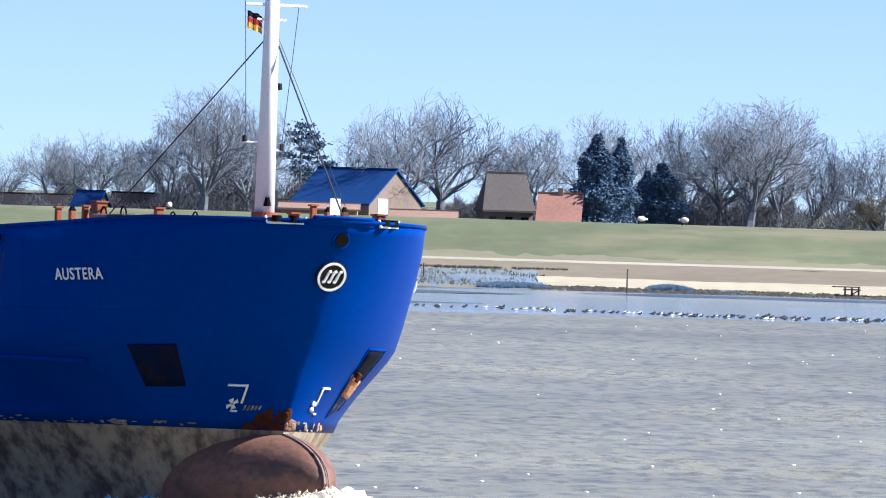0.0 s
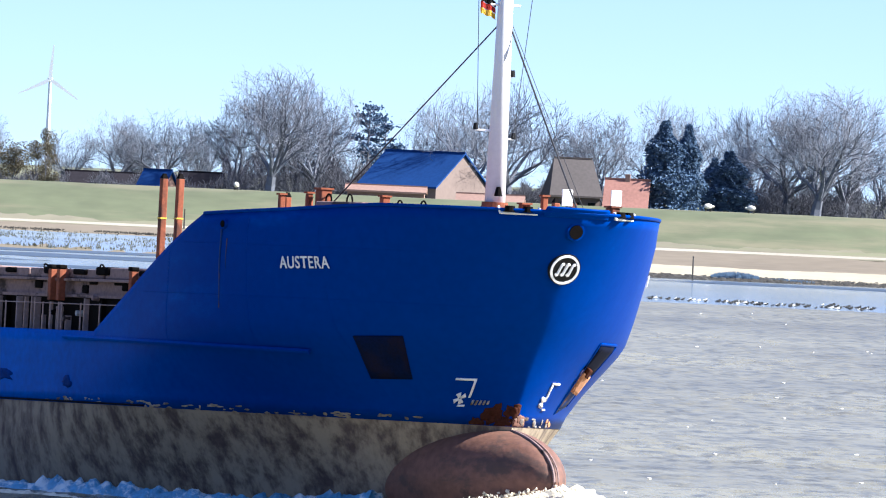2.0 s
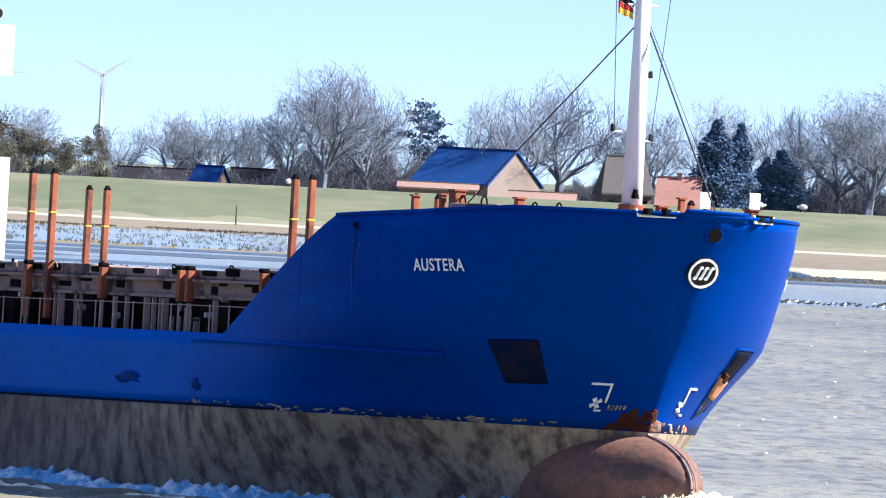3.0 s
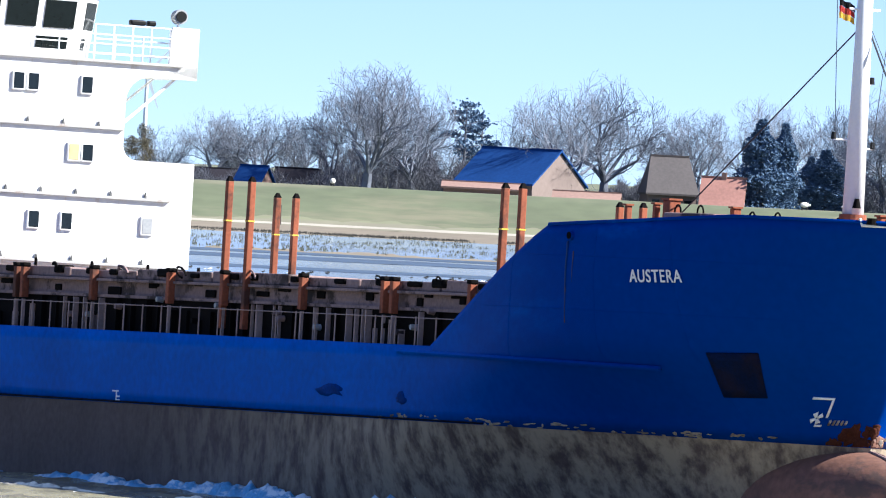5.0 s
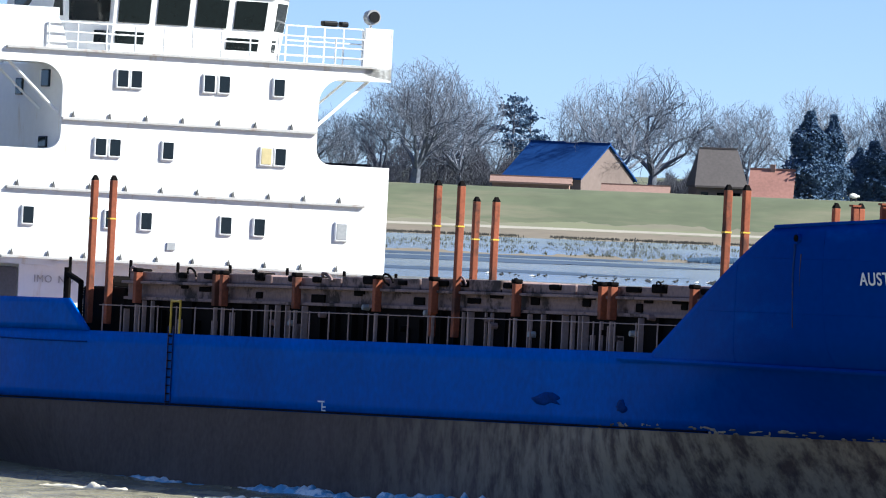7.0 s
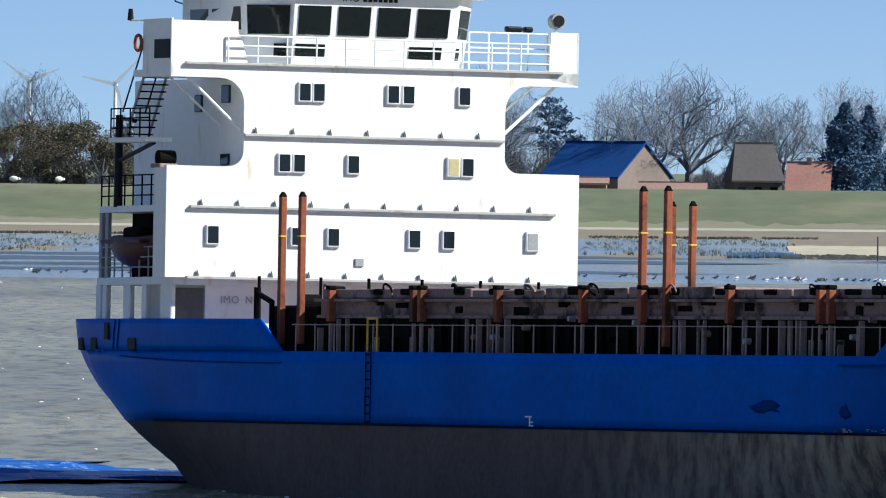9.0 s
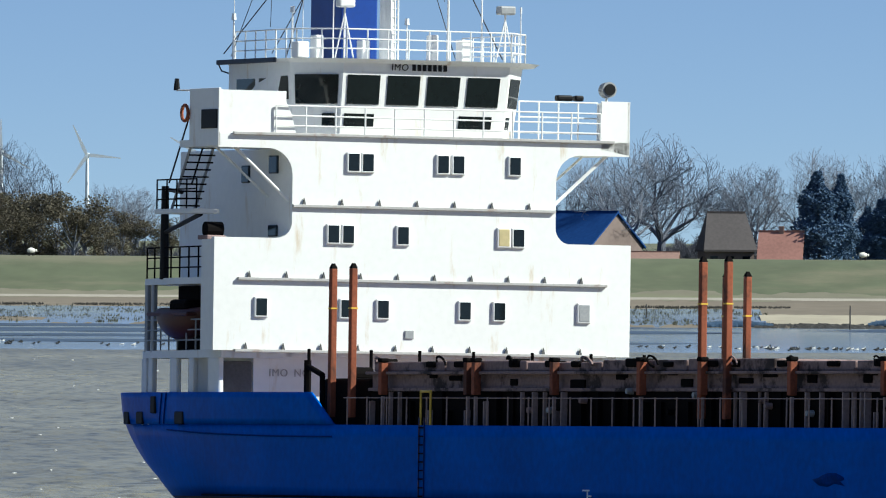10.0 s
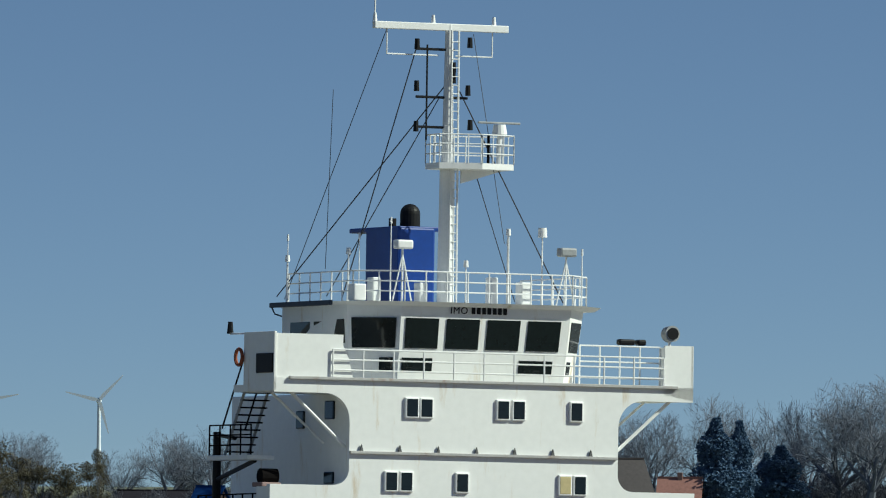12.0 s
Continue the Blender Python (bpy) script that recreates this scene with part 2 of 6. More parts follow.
def add_rod(bm, a, b, r0, r1=None, sides=8):
    a, b = Vector(a), Vector(b)
    d = b - a
    m = Matrix.Translation((a + b) / 2) @ d.to_track_quat("Z", "Y").to_matrix().to_4x4()
    bmesh.ops.create_cone(bm, cap_ends=True, segments=sides, radius1=r0, radius2=r0 if r1 is None else r1, depth=d.length, matrix=m)
    return bm


def rod(a, b, r0, r1=None, sides=8):
    return add_rod(bmesh.new(), a, b, r0, r1, sides)


def add_prism(bm, plan, z0, z1, top=None):
    """A solid on a plan polygon, counterclockwise; top: another polygon for its upper face."""
    top = top or plan
    lo = [bm.verts.new((x, y, z0)) for x, y in plan]
    hi = [bm.verts.new((x, y, z1)) for x, y in top]
    n = len(plan)
    bm.faces.new(lo[::-1]), bm.faces.new(hi)
    for i in range(n):
        bm.faces.new((lo[i], lo[(i + 1) % n], hi[(i + 1) % n], hi[i]))
    return bm


def slab(points, thick, axis):
    """A plate: a polygon of 3D points pushed along axis by thick."""
    bm = bmesh.new()
    ax = Vector(axis) * thick
    a = [bm.verts.new(p) for p in points]
    b = [bm.verts.new(Vector(p) + ax) for p in points]
    bm.faces.new(a), bm.faces.new(b[::-1])
    n = len(a)
    for i in range(n):
        bm.faces.new((a[i], b[i], b[(i + 1) % n], a[(i + 1) % n]))
    bmesh.ops.recalc_face_normals(bm, faces=bm.faces)
    return bm


def bent_rod(points, r, sides=6):
    """One continuous bar along a line of points."""
    pts = [Vector(p) for p in points]
    bm = bmesh.new()
    rings = []
    for i, p in enumerate(pts):
        d = (pts[min(i + 1, len(pts) - 1)] - pts[max(i - 1, 0)]).normalized()
        u = d.cross(Vector((0, 0, 1)))
        u = u.normalized() if u.length > 1e-4 else Vector((0, 1, 0))
        v = u.cross(d)
        rings.append([bm.verts.new(p + (u * math.cos(a) + v * math.sin(a)) * r) for a in [2 * math.pi * k / sides for k in range(sides)]])
    for A, B in zip(rings[:-1], rings[1:]):
        for k in range(sides):
            bm.faces.new((A[k], A[(k + 1) % sides], B[(k + 1) % sides], B[k]))
    bm.faces.new(rings[0][::-1]), bm.faces.new(rings[-1])
    return bm


def railing(parent, a, b, height=1.0, rows=3, posts=6, r=0.025, material=None, name="railing"):
    """A straight guard rail: a part with its rods."""
    a, b = Vector(a), Vector(b)
    bm = bmesh.new()
    for k in range(rows):
        h = Vector((0, 0, height * (k + 1) / rows))
        add_rod(bm, a + h, b + h, r, sides=6)
    for k in range(posts + 1):
        p = a.lerp(b, k / posts)
        add_rod(bm, p, p + Vector((0, 0, height)), r * 1.2, sides=6)
    return part(name, bm, material or M_PLAINWHITE, parent)


# ---- setting: river, far bank, dike ----
RIVER = -0.3


def build_water():
    rng = np.random.RandomState(3)
    s = np.concatenate([[-15, -3, -0.6, -0.15], np.linspace(-0.05, 0.066, 430), [0.15, 0.6, 3, 15]])
    ys = np.concatenate([[-600, -100, 100, 250], 320 * (1236 / 320) ** np.linspace(0, 1, 720), np.linspace(1238, 1530, 90)])
    S, Y = np.meshgrid(s, ys)
    X = S * np.maximum(Y, 300)
    Z = np.zeros_like(X)
    for k in range(60):
        ln = 0.8 * 1.033 ** k
        ang = radians(rng.normal(38, 42))
        kx, ky = math.cos(ang) * 2 * math.pi / ln, math.sin(ang) * 2 * math.pi / ln
        Z += 0.0042 * ln ** 0.5 * np.sin(kx * X + ky * Y + rng.uniform(0, 6.28))
    patch = 0.8 + 0.2 * np.sin(X * 0.11 + 1.3 * np.sin(Y * 0.013)) * np.sin(Y * 0.03 + X * 0.05)
    gust = 0.85 + 0.16 * np.sin(Y * 0.045 + 0.6 * np.sin(X * 0.07)) + 0.12 * np.sin(Y * 0.11 + X * 0.03)
    calm = np.clip((1228 + 8 * np.sin(X / 9.0) - Y) / 25.0, 0.05, 1)
    inside = (np.abs(S) < 0.07) & (Y > 318)
    peaks = np.sign(Z) * np.abs(Z) ** 1.15 * 1.5
    Z = peaks * calm * inside * patch * gust
    nx, ny = len(s), len(ys)
    verts = np.stack([X, Y, Z + RIVER], -1).reshape(-1, 3).astype(np.float32)
    i, j = np.meshgrid(np.arange(nx - 1), np.arange(ny - 1))
    a = (j * nx + i).ravel()
    quads = np.stack([a, a + 1, a + nx + 1, a + nx], -1).astype(np.int32)
    me = bpy.data.meshes.new("water")
    me.vertices.add(len(verts))
    me.vertices.foreach_set("co", verts.ravel())
    me.loops.add(quads.size)
    me.loops.foreach_set("vertex_index", quads.ravel())
    me.polygons.add(len(quads))
    me.polygons.foreach_set("loop_start", np.arange(0, quads.size, 4, dtype=np.int32))
    me.polygons.foreach_set("use_smooth", np.ones(len(quads), dtype=bool))
    me.update(calc_edges=True)
    me.validate()
    me.materials.append(M_WATER)
    ob = new("water", me)
    tagged(ob, "brown-grey choppy river water with a calm blue margin", "river", kind="structure")


def build_shallows():
    """The calm margin off the far shore."""
    verts, faces = [], []
    xs = np.concatenate([[-4000, -600], np.linspace(-110, 170, 260), [600, 4000]])
    for x in xs:
        e = 9 * noise.noise(Vector((x * 0.06, 1.0, 0))) + 5 * noise.noise(Vector((x * 0.3, 4.0, 0)))
        for y, z in ((1230 + e, -0.06), (1240 + e, 0.03), (1320, 0.04), (1530, 0.04)):
            verts.append((x, y, RIVER + z))
    for i in range(len(xs) - 1):
        for k in range(3):
            a = i * 4 + k
            faces.append((a, a + 4, a + 5, a + 1))
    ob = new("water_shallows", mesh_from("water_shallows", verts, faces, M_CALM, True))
    tagged(ob, "calm pale blue water over the mud flats", "water", kind="structure")


def strip(name, profile, material, x0=-4000, x1=4000, wob=0.0, label="", seed=1):
    """A long strip of ground along the bank; profile: (distance, height) rows."""
    xs = np.concatenate([[x0, -1000, -300] if x0 < -1000 else [], np.linspace(max(x0, -110), 170, 220), [400, 1200, x1]])
    xs = np.append(xs[xs < x1], x1)
    verts, faces = [], []
    n = len(profile)
    for x in xs:
        for k, (y, z) in enumerate(profile):
            w = noise.noise(Vector((x * 0.11, k * 3.1 + seed, 0))) + 0.5 * noise.noise(Vector((x * 0.5, k * 3.1, seed)))
            verts.append((x, y + wob * 6 * w, z + wob * 0.12 * w))
    for i in range(len(xs) - 1):
        for k in range(n - 1):
            a = i * n + k
            faces.append((a, a + n, a + n + 1, a + 1))
    ob = new(name, mesh_from(name, verts, faces, material, True))
    tagged(ob, label, "ground", kind="structure")
    return ob


def build_bank():
    strip("ground", [(1513, -0.6), (1521, -0.1), (1530, 0.4), (1545, 1.0), (1560, 1.75), (1572, 2.45)], M_FORESHORE, wob=0.5, label="dry brown foreshore below the dike")
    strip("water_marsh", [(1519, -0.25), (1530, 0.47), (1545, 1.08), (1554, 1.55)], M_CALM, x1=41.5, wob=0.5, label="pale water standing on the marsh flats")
    strip("ground_sand", [(1523, 0.1), (1529, 0.55), (1540, 1.05)], M_SAND, x0=41, wob=0.8, label="pale sandy edge of the shore", seed=5)
    strip("road", [(1572.8, 2.45), (1574, 2.65), (1575.2, 2.72), (1576.2, 2.72), (1577.4, 2.5)], M_PATH, wob=0.12, label="pale gravel track along the foot of the dike")
    strip("ground_slope", [(1571, 2.35), (1577, 2.75), (1582, 3.4), (1587, 4.1)], M_DRYGRASS, wob=0.2, label="dry yellowish grass at the foot of the dike", seed=9)
    strip("ground_dike", [(1578, 2.75), (1586, 4.2), (1595, 6.2), (1600, 7.0), (1606, 7.05), (1640, 6.2), (1800, 4.0), (2400, 3.5), (4900, 3.5)],
          M_GRASS, wob=0.25, label="green grass dike with worn patches")


def tuft(verts, faces, rng, x, y, z, h):
    """Three leaning blades from one root."""
    for _ in range(3):
        w = 0.05 + 0.06 * h
        dx, dy = rng.gauss(0, 0.22) * h, rng.gauss(0, 0.22) * h
        b = len(verts)
        verts += [(x - w, y, z - 0.1), (x + w, y + 0.05, z - 0.1), (x + dx + 0.02, y + dy, z + h * rng.uniform(0.7, 1.1))]
        faces.append((b, b + 1, b + 2))


def build_reeds():
    """Dead reeds in the marsh, the drift line above them and the shrubs at the water's edge."""
    rng = random.Random(41)
    verts, faces = [], []
    for _ in range(9000):
        x, f = rng.uniform(-85, 42), rng.random()
        if noise.noise(Vector((x * 0.13, f * 5.0, 1.0))) + 0.35 * noise.noise(Vector((x * 0.8, f * 9.0, 4.0))) < -0.12:
            continue
        tuft(verts, faces, rng, x, 1522 + 34 * f, -0.2 + 1.5 * f, rng.uniform(0.25, 0.65))
    ob = new("reeds", mesh_from("reeds", verts, faces, M_REED))
    tagged(ob, "dead olive-brown reeds standing in the shallow marsh", "reeds", kind="stuff")
    verts, faces = [], []
    for _ in range(5000):
        x = rng.uniform(-85, 45)
        if noise.noise(Vector((x * 0.2, 8.0, 0))) > -0.25:
            tuft(verts, faces, rng, x, 1558.5 + rng.gauss(0, 0.8), 1.68, rng.uniform(0.08, 0.3))
    ob = new("drift_line", mesh_from("drift_line", verts, faces, M_STONE))
    tagged(ob, "dark line of washed-up reed stalks", "debris", kind="stuff")
    verts, faces = [], []
    for x0, x1, n, h in ((34, 42, 1600, 0.7), (52.6, 57.8, 1500, 0.95), (57.8, 64, 500, 0.4)):
        for _ in range(n):
            x = rng.uniform(x0, x1)
            tuft(verts, faces, rng, x, 1521 + rng.uniform(-2, 3), -0.1, h * rng.uniform(0.4, 1.0) * (0.55 + 0.45 * math.sin(math.pi * (x - x0) / (x1 - x0))))
    ob = new("shore_shrubs", mesh_from("shore_shrubs", verts, faces, M_NEEDLE))
    tagged(ob, "low dark green shrubs at the water's edge", "shrubs", kind="stuff")


def build_landing_stage():
    st = new("landing_stage")
    st.matrix_basis = pose(75.3, 1521, -0.2)
    tagged(st, "small dark timber landing stage on the far shore", "landing stage")
    for x in (-0.75, 0.0, 0.75):
        for y in (-0.5, 0.5):
            part("post", rod((x, y, -0.8), (x, y, 1.25), 0.09, 0.08, 8), M_STONE, st)
    part("deck", box((-0.95, -0.7, 0.85), (0.95, 0.7, 1.0), 0.03), M_STONE, st)
    part("beam", box((-2.2, -0.1, 1.15), (0.9, 0.1, 1.27), 0.02), M_STONE, st)
    part("brace", rod((-0.75, -0.5, 0.0), (0.75, -0.5, 0.85), 0.06, sides=6), M_STONE, st)


def build_riprap():
    rng = random.Random(5)
    verts, faces = [], []
    for i in range(3200):
        x = rng.uniform(40, 112)
        y = 1515 + rng.random() * 8 + 1.5 * math.sin(x * 0.21)
        s = rng.uniform(0.06, 0.2) * (1.6 if math.sin(x * 0.13 + 1) > 0.5 else 1)
        z = -0.2 + (y - 1515) * 0.05
        base = len(verts)
        for dx, dy, dz in ((-1, -1, 0), (1, -1, 0), (1, 1, 0), (-1, 1, 0), (-.5, -.5, 1), (.6, -.5, .9), (.5, .6, 1), (-.6, .5, .8)):
            verts.append((x + s * dx * rng.uniform(.7, 1.5), y + s * dy, z + s * dz * rng.uniform(.5, .9) - 0.1))
        for f in ((0, 1, 5, 4), (1, 2, 6, 5), (2, 3, 7, 6), (3, 0, 4, 7), (4, 5, 6, 7)):
            faces.append(tuple(base + k for k in f))
    ob = new("riprap", mesh_from("riprap", verts, faces, M_STONE))
    tagged(ob, "dark rough stones along the waterline of the far shore", "stones", kind="stuff")


def build_flecks():
    """White flecks on the chop, standing in for sun glints and small crests."""
    rng = random.Random(17)
    verts, faces = [], []
    for k in range(150):
        y = 430 * (1190 / 430) ** rng.random()
        x = rng.uniform(-0.045, 0.06) * y
        r = rng.uniform(0.008, 0.022) * (0.5 + y / 800)
        b = len(verts)
        z = RIVER + 0.05
        verts += [(x - 4.0 * r, y, z), (x, y - 1.5 * r, z - 0.02), (x + 4.5 * r, y, z), (x, y + 1.5 * r, z - 0.02), (x + 0.3 * r, y, z + 0.5 * r), (x, y, z - 0.2)]
        for i, j in ((0, 1), (1, 2), (2, 3), (3, 0)):
            faces += [(b + i, b + j, b + 4), (b + j, b + i, b + 5)]
    ob = new("water_flecks", mesh_from("water_flecks", verts, faces, M_PLAINWHITE))
    tagged(ob, "tiny white flecks for glints and crests on the choppy river", "foam", kind="stuff")


build_water()
build_flecks()
build_shallows()
build_bank()
build_riprap()
build_reeds()
build_landing_stage()


# ---- the cargo ship: x ahead from the front of its deckhouse, y to port, z from the waterline ----
HALF = 7.74
BOW = [  # height, start of the entrance, stem, and the fullness of the waterline there; a knuckle at 4.6
    (-1.0, 40.0, 69.0, 1.9, 1.2), (0.0, 44.0, 69.5, 1.95, 1.22), (1.9, 51.5, 70.35, 2.0, 1.25), (2.3, 51.7, 70.45, 2.0, 1.3), (3.1, 53.7, 70.95, 2.0, 1.38), (4.05, 56.8, 71.5, 2.05, 1.45),
    (4.6, 58.2, 71.85, 2.1, 1.5), (5.5, 58.3, 72.5, 2.15, 1.55), (7.0, 57.9, 73.4, 2.2, 1.7), (8.0, 56.8, 74.0, 2.25, 1.85), (9.2, 53.5, 74.85, 2.3, 2.0)]
STERN = [(-1.0, 0.2), (0.2, 0.6), (0.8, 1.8), (1.6, 3.0), (3.0, 4.5), (4.3, 5.3), (6.0, 5.5)]


FINE = np.linspace(-2, 11, 521)


def smooth_table(rows, width):
    # rounds the corners between the rows
    zs = [r[0] for r in rows]
    k = np.hanning(width)
    k /= k.sum()
    return [np.convolve(np.pad(np.interp(FINE, zs, [r[c] for r in rows]), width // 2, mode="edge"), k, mode="valid") for c in range(1, len(rows[0]))]


SMOOTH = {len(rows[0]): smooth_table(rows, width) for rows, width in ((BOW, 21), (STERN, 61))}


def table(rows, z):
    return [float(np.interp(z, FINE, c)) for c in SMOOTH[len(rows[0])]]


def half_breadth(x, z):
    x0, xs, n, m = table(BOW, z)
    if x > x0:
        u = min(1.0, (x - x0) / (xs - x0))
        return HALF * max(0.0, 1 - u ** n) ** (1 / m)
    ys = table(STERN, z)[0]
    xa = 6.0 + max(0.0, 2.0 - z) * 3.0
    if x < xa:
        return ys + (HALF - ys) * math.sin(math.pi / 2 * max(0.0, (x + 13.0) / (xa + 13.0))) ** 0.8
    return HALF


def bow_x(y, z):
    """Where the bow's waterline at height z stands y off the middle."""
    x0, xs, n, m = table(BOW, z)
    return x0 + (xs - x0) * (1 - (min(abs(y), HALF) / HALF) ** m) ** (1 / n)


def sheer(x):
    return float(np.interp(x, [53.8, 61.5, 66, 70, 75], [4.35, 8.42, 8.65, 8.92, 8.95]))


def shell(levels, x_from, x_to, top=None, n=64, transom=False):
    """Both sides of the hull between x_from(z) and the stem or x_to, closed round the bow."""
    verts, faces = [], []
    us = np.linspace(0, 1, n)
    rows = []
    for k, z in enumerate(levels):
        row = []
        xa = x_from(z)
        xb = x_to if x_to is not None else table(BOW, z)[1]
        side = []
        for u in us:
            f = math.sin(u * math.pi / 2) if x_to is None else u
            x = xa + (xb - xa) * f
            zz = z if top is None else levels[0] + (top(x) - levels[0]) * k / (len(levels) - 1)
            side.append((x, half_breadth(x, zz) if not (x_to is None and u == 1) else 0.0, zz))
        row = [(x, -y, z) for x, y, z in side] + [(x, y, z) for x, y, z in side[::-1]]
        rows.append(row)
    w = len(rows[0])
    for row in rows:
        verts += row
    for k in range(len(rows) - 1):
        for i in range(w - 1):
            if x_to is not None and i == n - 1:
                continue
            a = k * w + i
            faces.append((a, a + 1, a + w + 1, a + w))
        if transom:
            a = k * w
            faces.append((a + w - 1, a, a + w, a + 2 * w - 1))
    return verts, faces


def thick(me, name, material, parent, label="", t=0.06):
    ob = part(name, me, material, parent, label)
    md = ob.modifiers.new("plate", "SOLIDIFY")
    md.thickness, md.offset = t, 0.0
    return ob


def bow_quad(name, corners, material, parent, off=0.03, label="", n=5, depth=0.05):
    """A four-cornered plate that follows the bow; corners: offset from the middle and height, in turn."""
    a, b, c, d = [Vector(q) for q in corners]
    verts, faces = [], []
    for j in range(n + 1):
        for i in range(n + 1):
            q = a.lerp(b, i / n).lerp(d.lerp(c, i / n), j / n)
            e = 0.02
            along = Vector((bow_x(q.x + e, q.y) - bow_x(q.x - e, q.y), 2 * e, 0))
            upward = Vector((bow_x(q.x, q.y + e) - bow_x(q.x, q.y - e), 0, 2 * e))
            out = along.cross(upward).normalized()
            verts.append(Vector((bow_x(q.x, q.y), q.x, q.y)) + out * off)
    w = n + 1
    for j in range(n):
        for i in range(n):
            k = j * w + i
            faces.append((k, k + 1, k + w + 1, k + w))
    ob = part(name, mesh_from(name, verts, faces, material, True), material, parent, label)
    md = ob.modifiers.new("plate", "SOLIDIFY")
    md.thickness, md.offset = depth, 0.0
    return ob


def bow_blob(name, y, z, w, h, material, parent, seed, off=0.02, n=12):
    """A ragged-edged layer on the bow, round an offset from the middle and a height."""
    def at(dy, dz):
        yy, zz, e = y + dy, max(1.92, z + dz), 0.02
        along = Vector((bow_x(yy + e, zz) - bow_x(yy - e, zz), 2 * e, 0))
        upward = Vector((bow_x(yy, zz + e) - bow_x(yy, zz - e), 0, 2 * e))
        return Vector((bow_x(yy, zz), yy, zz)) + along.cross(upward).normalized() * off
    verts = []
    for f in (0.5, 1.0):
        for k in range(n):
            a = 2 * math.pi * k / n
            r = f * (0.75 + 0.6 * noise.noise(Vector((math.cos(a) * 1.9, math.sin(a) * 1.9, seed * 3.7))))
            verts.append(at(w / 2 * r * math.cos(a), h / 2 * r * math.sin(a)))
    verts.append(at(0, 0))
    faces = [(k, n + k, n + (k + 1) % n, (k + 1) % n) for k in range(n)] + [(2 * n, k, (k + 1) % n) for k in range(n)]
    ob = part(name, mesh_from(name, verts, faces, material, True), material, parent)
    md = ob.modifiers.new("plate", "SOLIDIFY")
    md.thickness, md.offset = 0.012, 0.0
    return ob


def side_patch(name, x, z, w, h, material, parent, seed, off=0.02, n=14):
    """A ragged-edged layer on the starboard side."""
    ring = []
    for k in range(n):
        a = 2 * math.pi * k / n
        r = 0.75 + 0.55 * noise.noise(Vector((math.cos(a) * 1.7, math.sin(a) * 1.7, seed * 3.7)))
        ring.append((x + w / 2 * r * math.cos(a), z + h / 2 * r * math.sin(a)))
    verts = []
    for f in (0.5, 1.0):
        for px_, pz in ring:
            xx, zz = x + (px_ - x) * f, z + (pz - z) * f
            verts.append((xx, -half_breadth(xx, zz) - off, zz))
    verts.append((x, -half_breadth(x, z) - off, z))
    faces = [(k, n + k, n + (k + 1) % n, (k + 1) % n) for k in range(n)] + [(2 * n, k, (k + 1) % n) for k in range(n)]
    ob = part(name, mesh_from(name, verts, faces, material, True), material, parent)
    md = ob.modifiers.new("plate", "SOLIDIFY")
    md.thickness, md.offset = 0.012, 0.0
    return ob


def side_marks(hull):
    rng = random.Random(8)
    for k in range(70):
        x = rng.uniform(50, 68.8)
        side_patch("paint_chip", x, 1.98 + rng.uniform(-0.08, 0.12), rng.uniform(0.08, 0.5), rng.uniform(0.04, 0.13), M_BOOT, hull, 20 + k, 0.02)
    # dark scuffs where fenders rubbed
    for x, z, w, h in ((46.5, 2.75, 1.7, 0.4), (51.8, 2.6, 0.7, 0.35)):
        side_patch("scuff", x, z, w * 1.7, h * 1.2, M_SCUFF, hull, 300 + int(x), 0.012)
    # a dark run below the side fairlead, and the weld seams of the bow plating
    for x, z0, z1, w in ((62.75, 5.3, 7.9, 0.1), (63.1, 6.6, 7.6, 0.05)):
        n = 8
        verts = [(x + e * w / 2 * (0.5 + k / n), -half_breadth(x, z0 + (z1 - z0) * k / n) - 0.012, z0 + (z1 - z0) * k / n) for k in range(n + 1) for e in (-1, 1)]
        run = part("dirt_run", mesh_from("dirt_run", verts, [(2 * k, 2 * k + 1, 2 * k + 3, 2 * k + 2) for k in range(n)], M_STREAK, True), M_STREAK, hull)
        md = run.modifiers.new("plate", "SOLIDIFY")
        md.thickness, md.offset = 0.012, 0.0
    for z in (5.75, 7.45):
        part("weld_seam", bent_rod([(x, -half_breadth(x, z) - 0.004, z) for x in np.linspace(57.5 if z < 6 else 60.5, 72.0, 60)], 0.014, 5), M_BLUE, hull)
    for x in (59.5, 64.2, 67.6):
        part("weld_seam", bent_rod([(x, -half_breadth(x, z) - 0.004, z) for z in np.linspace(2.0, 7.2 if x < 60 else 8.4, 30)], 0.014, 5), M_BLUE, hull)
    # small load marks
    for x, z, w, h in ((29.1, 2.3, 0.5, 0.05), (29.2, 2.12, 0.06, 0.3), (29.35, 2.12, 0.25, 0.05), (29.35, 2.0, 0.25, 0.05)):
        part("load_mark", box((x - w / 2, -HALF - 0.03, z - h / 2), (x + w / 2, -HALF + 0.01, z + h / 2)), M_LETTER, hull)


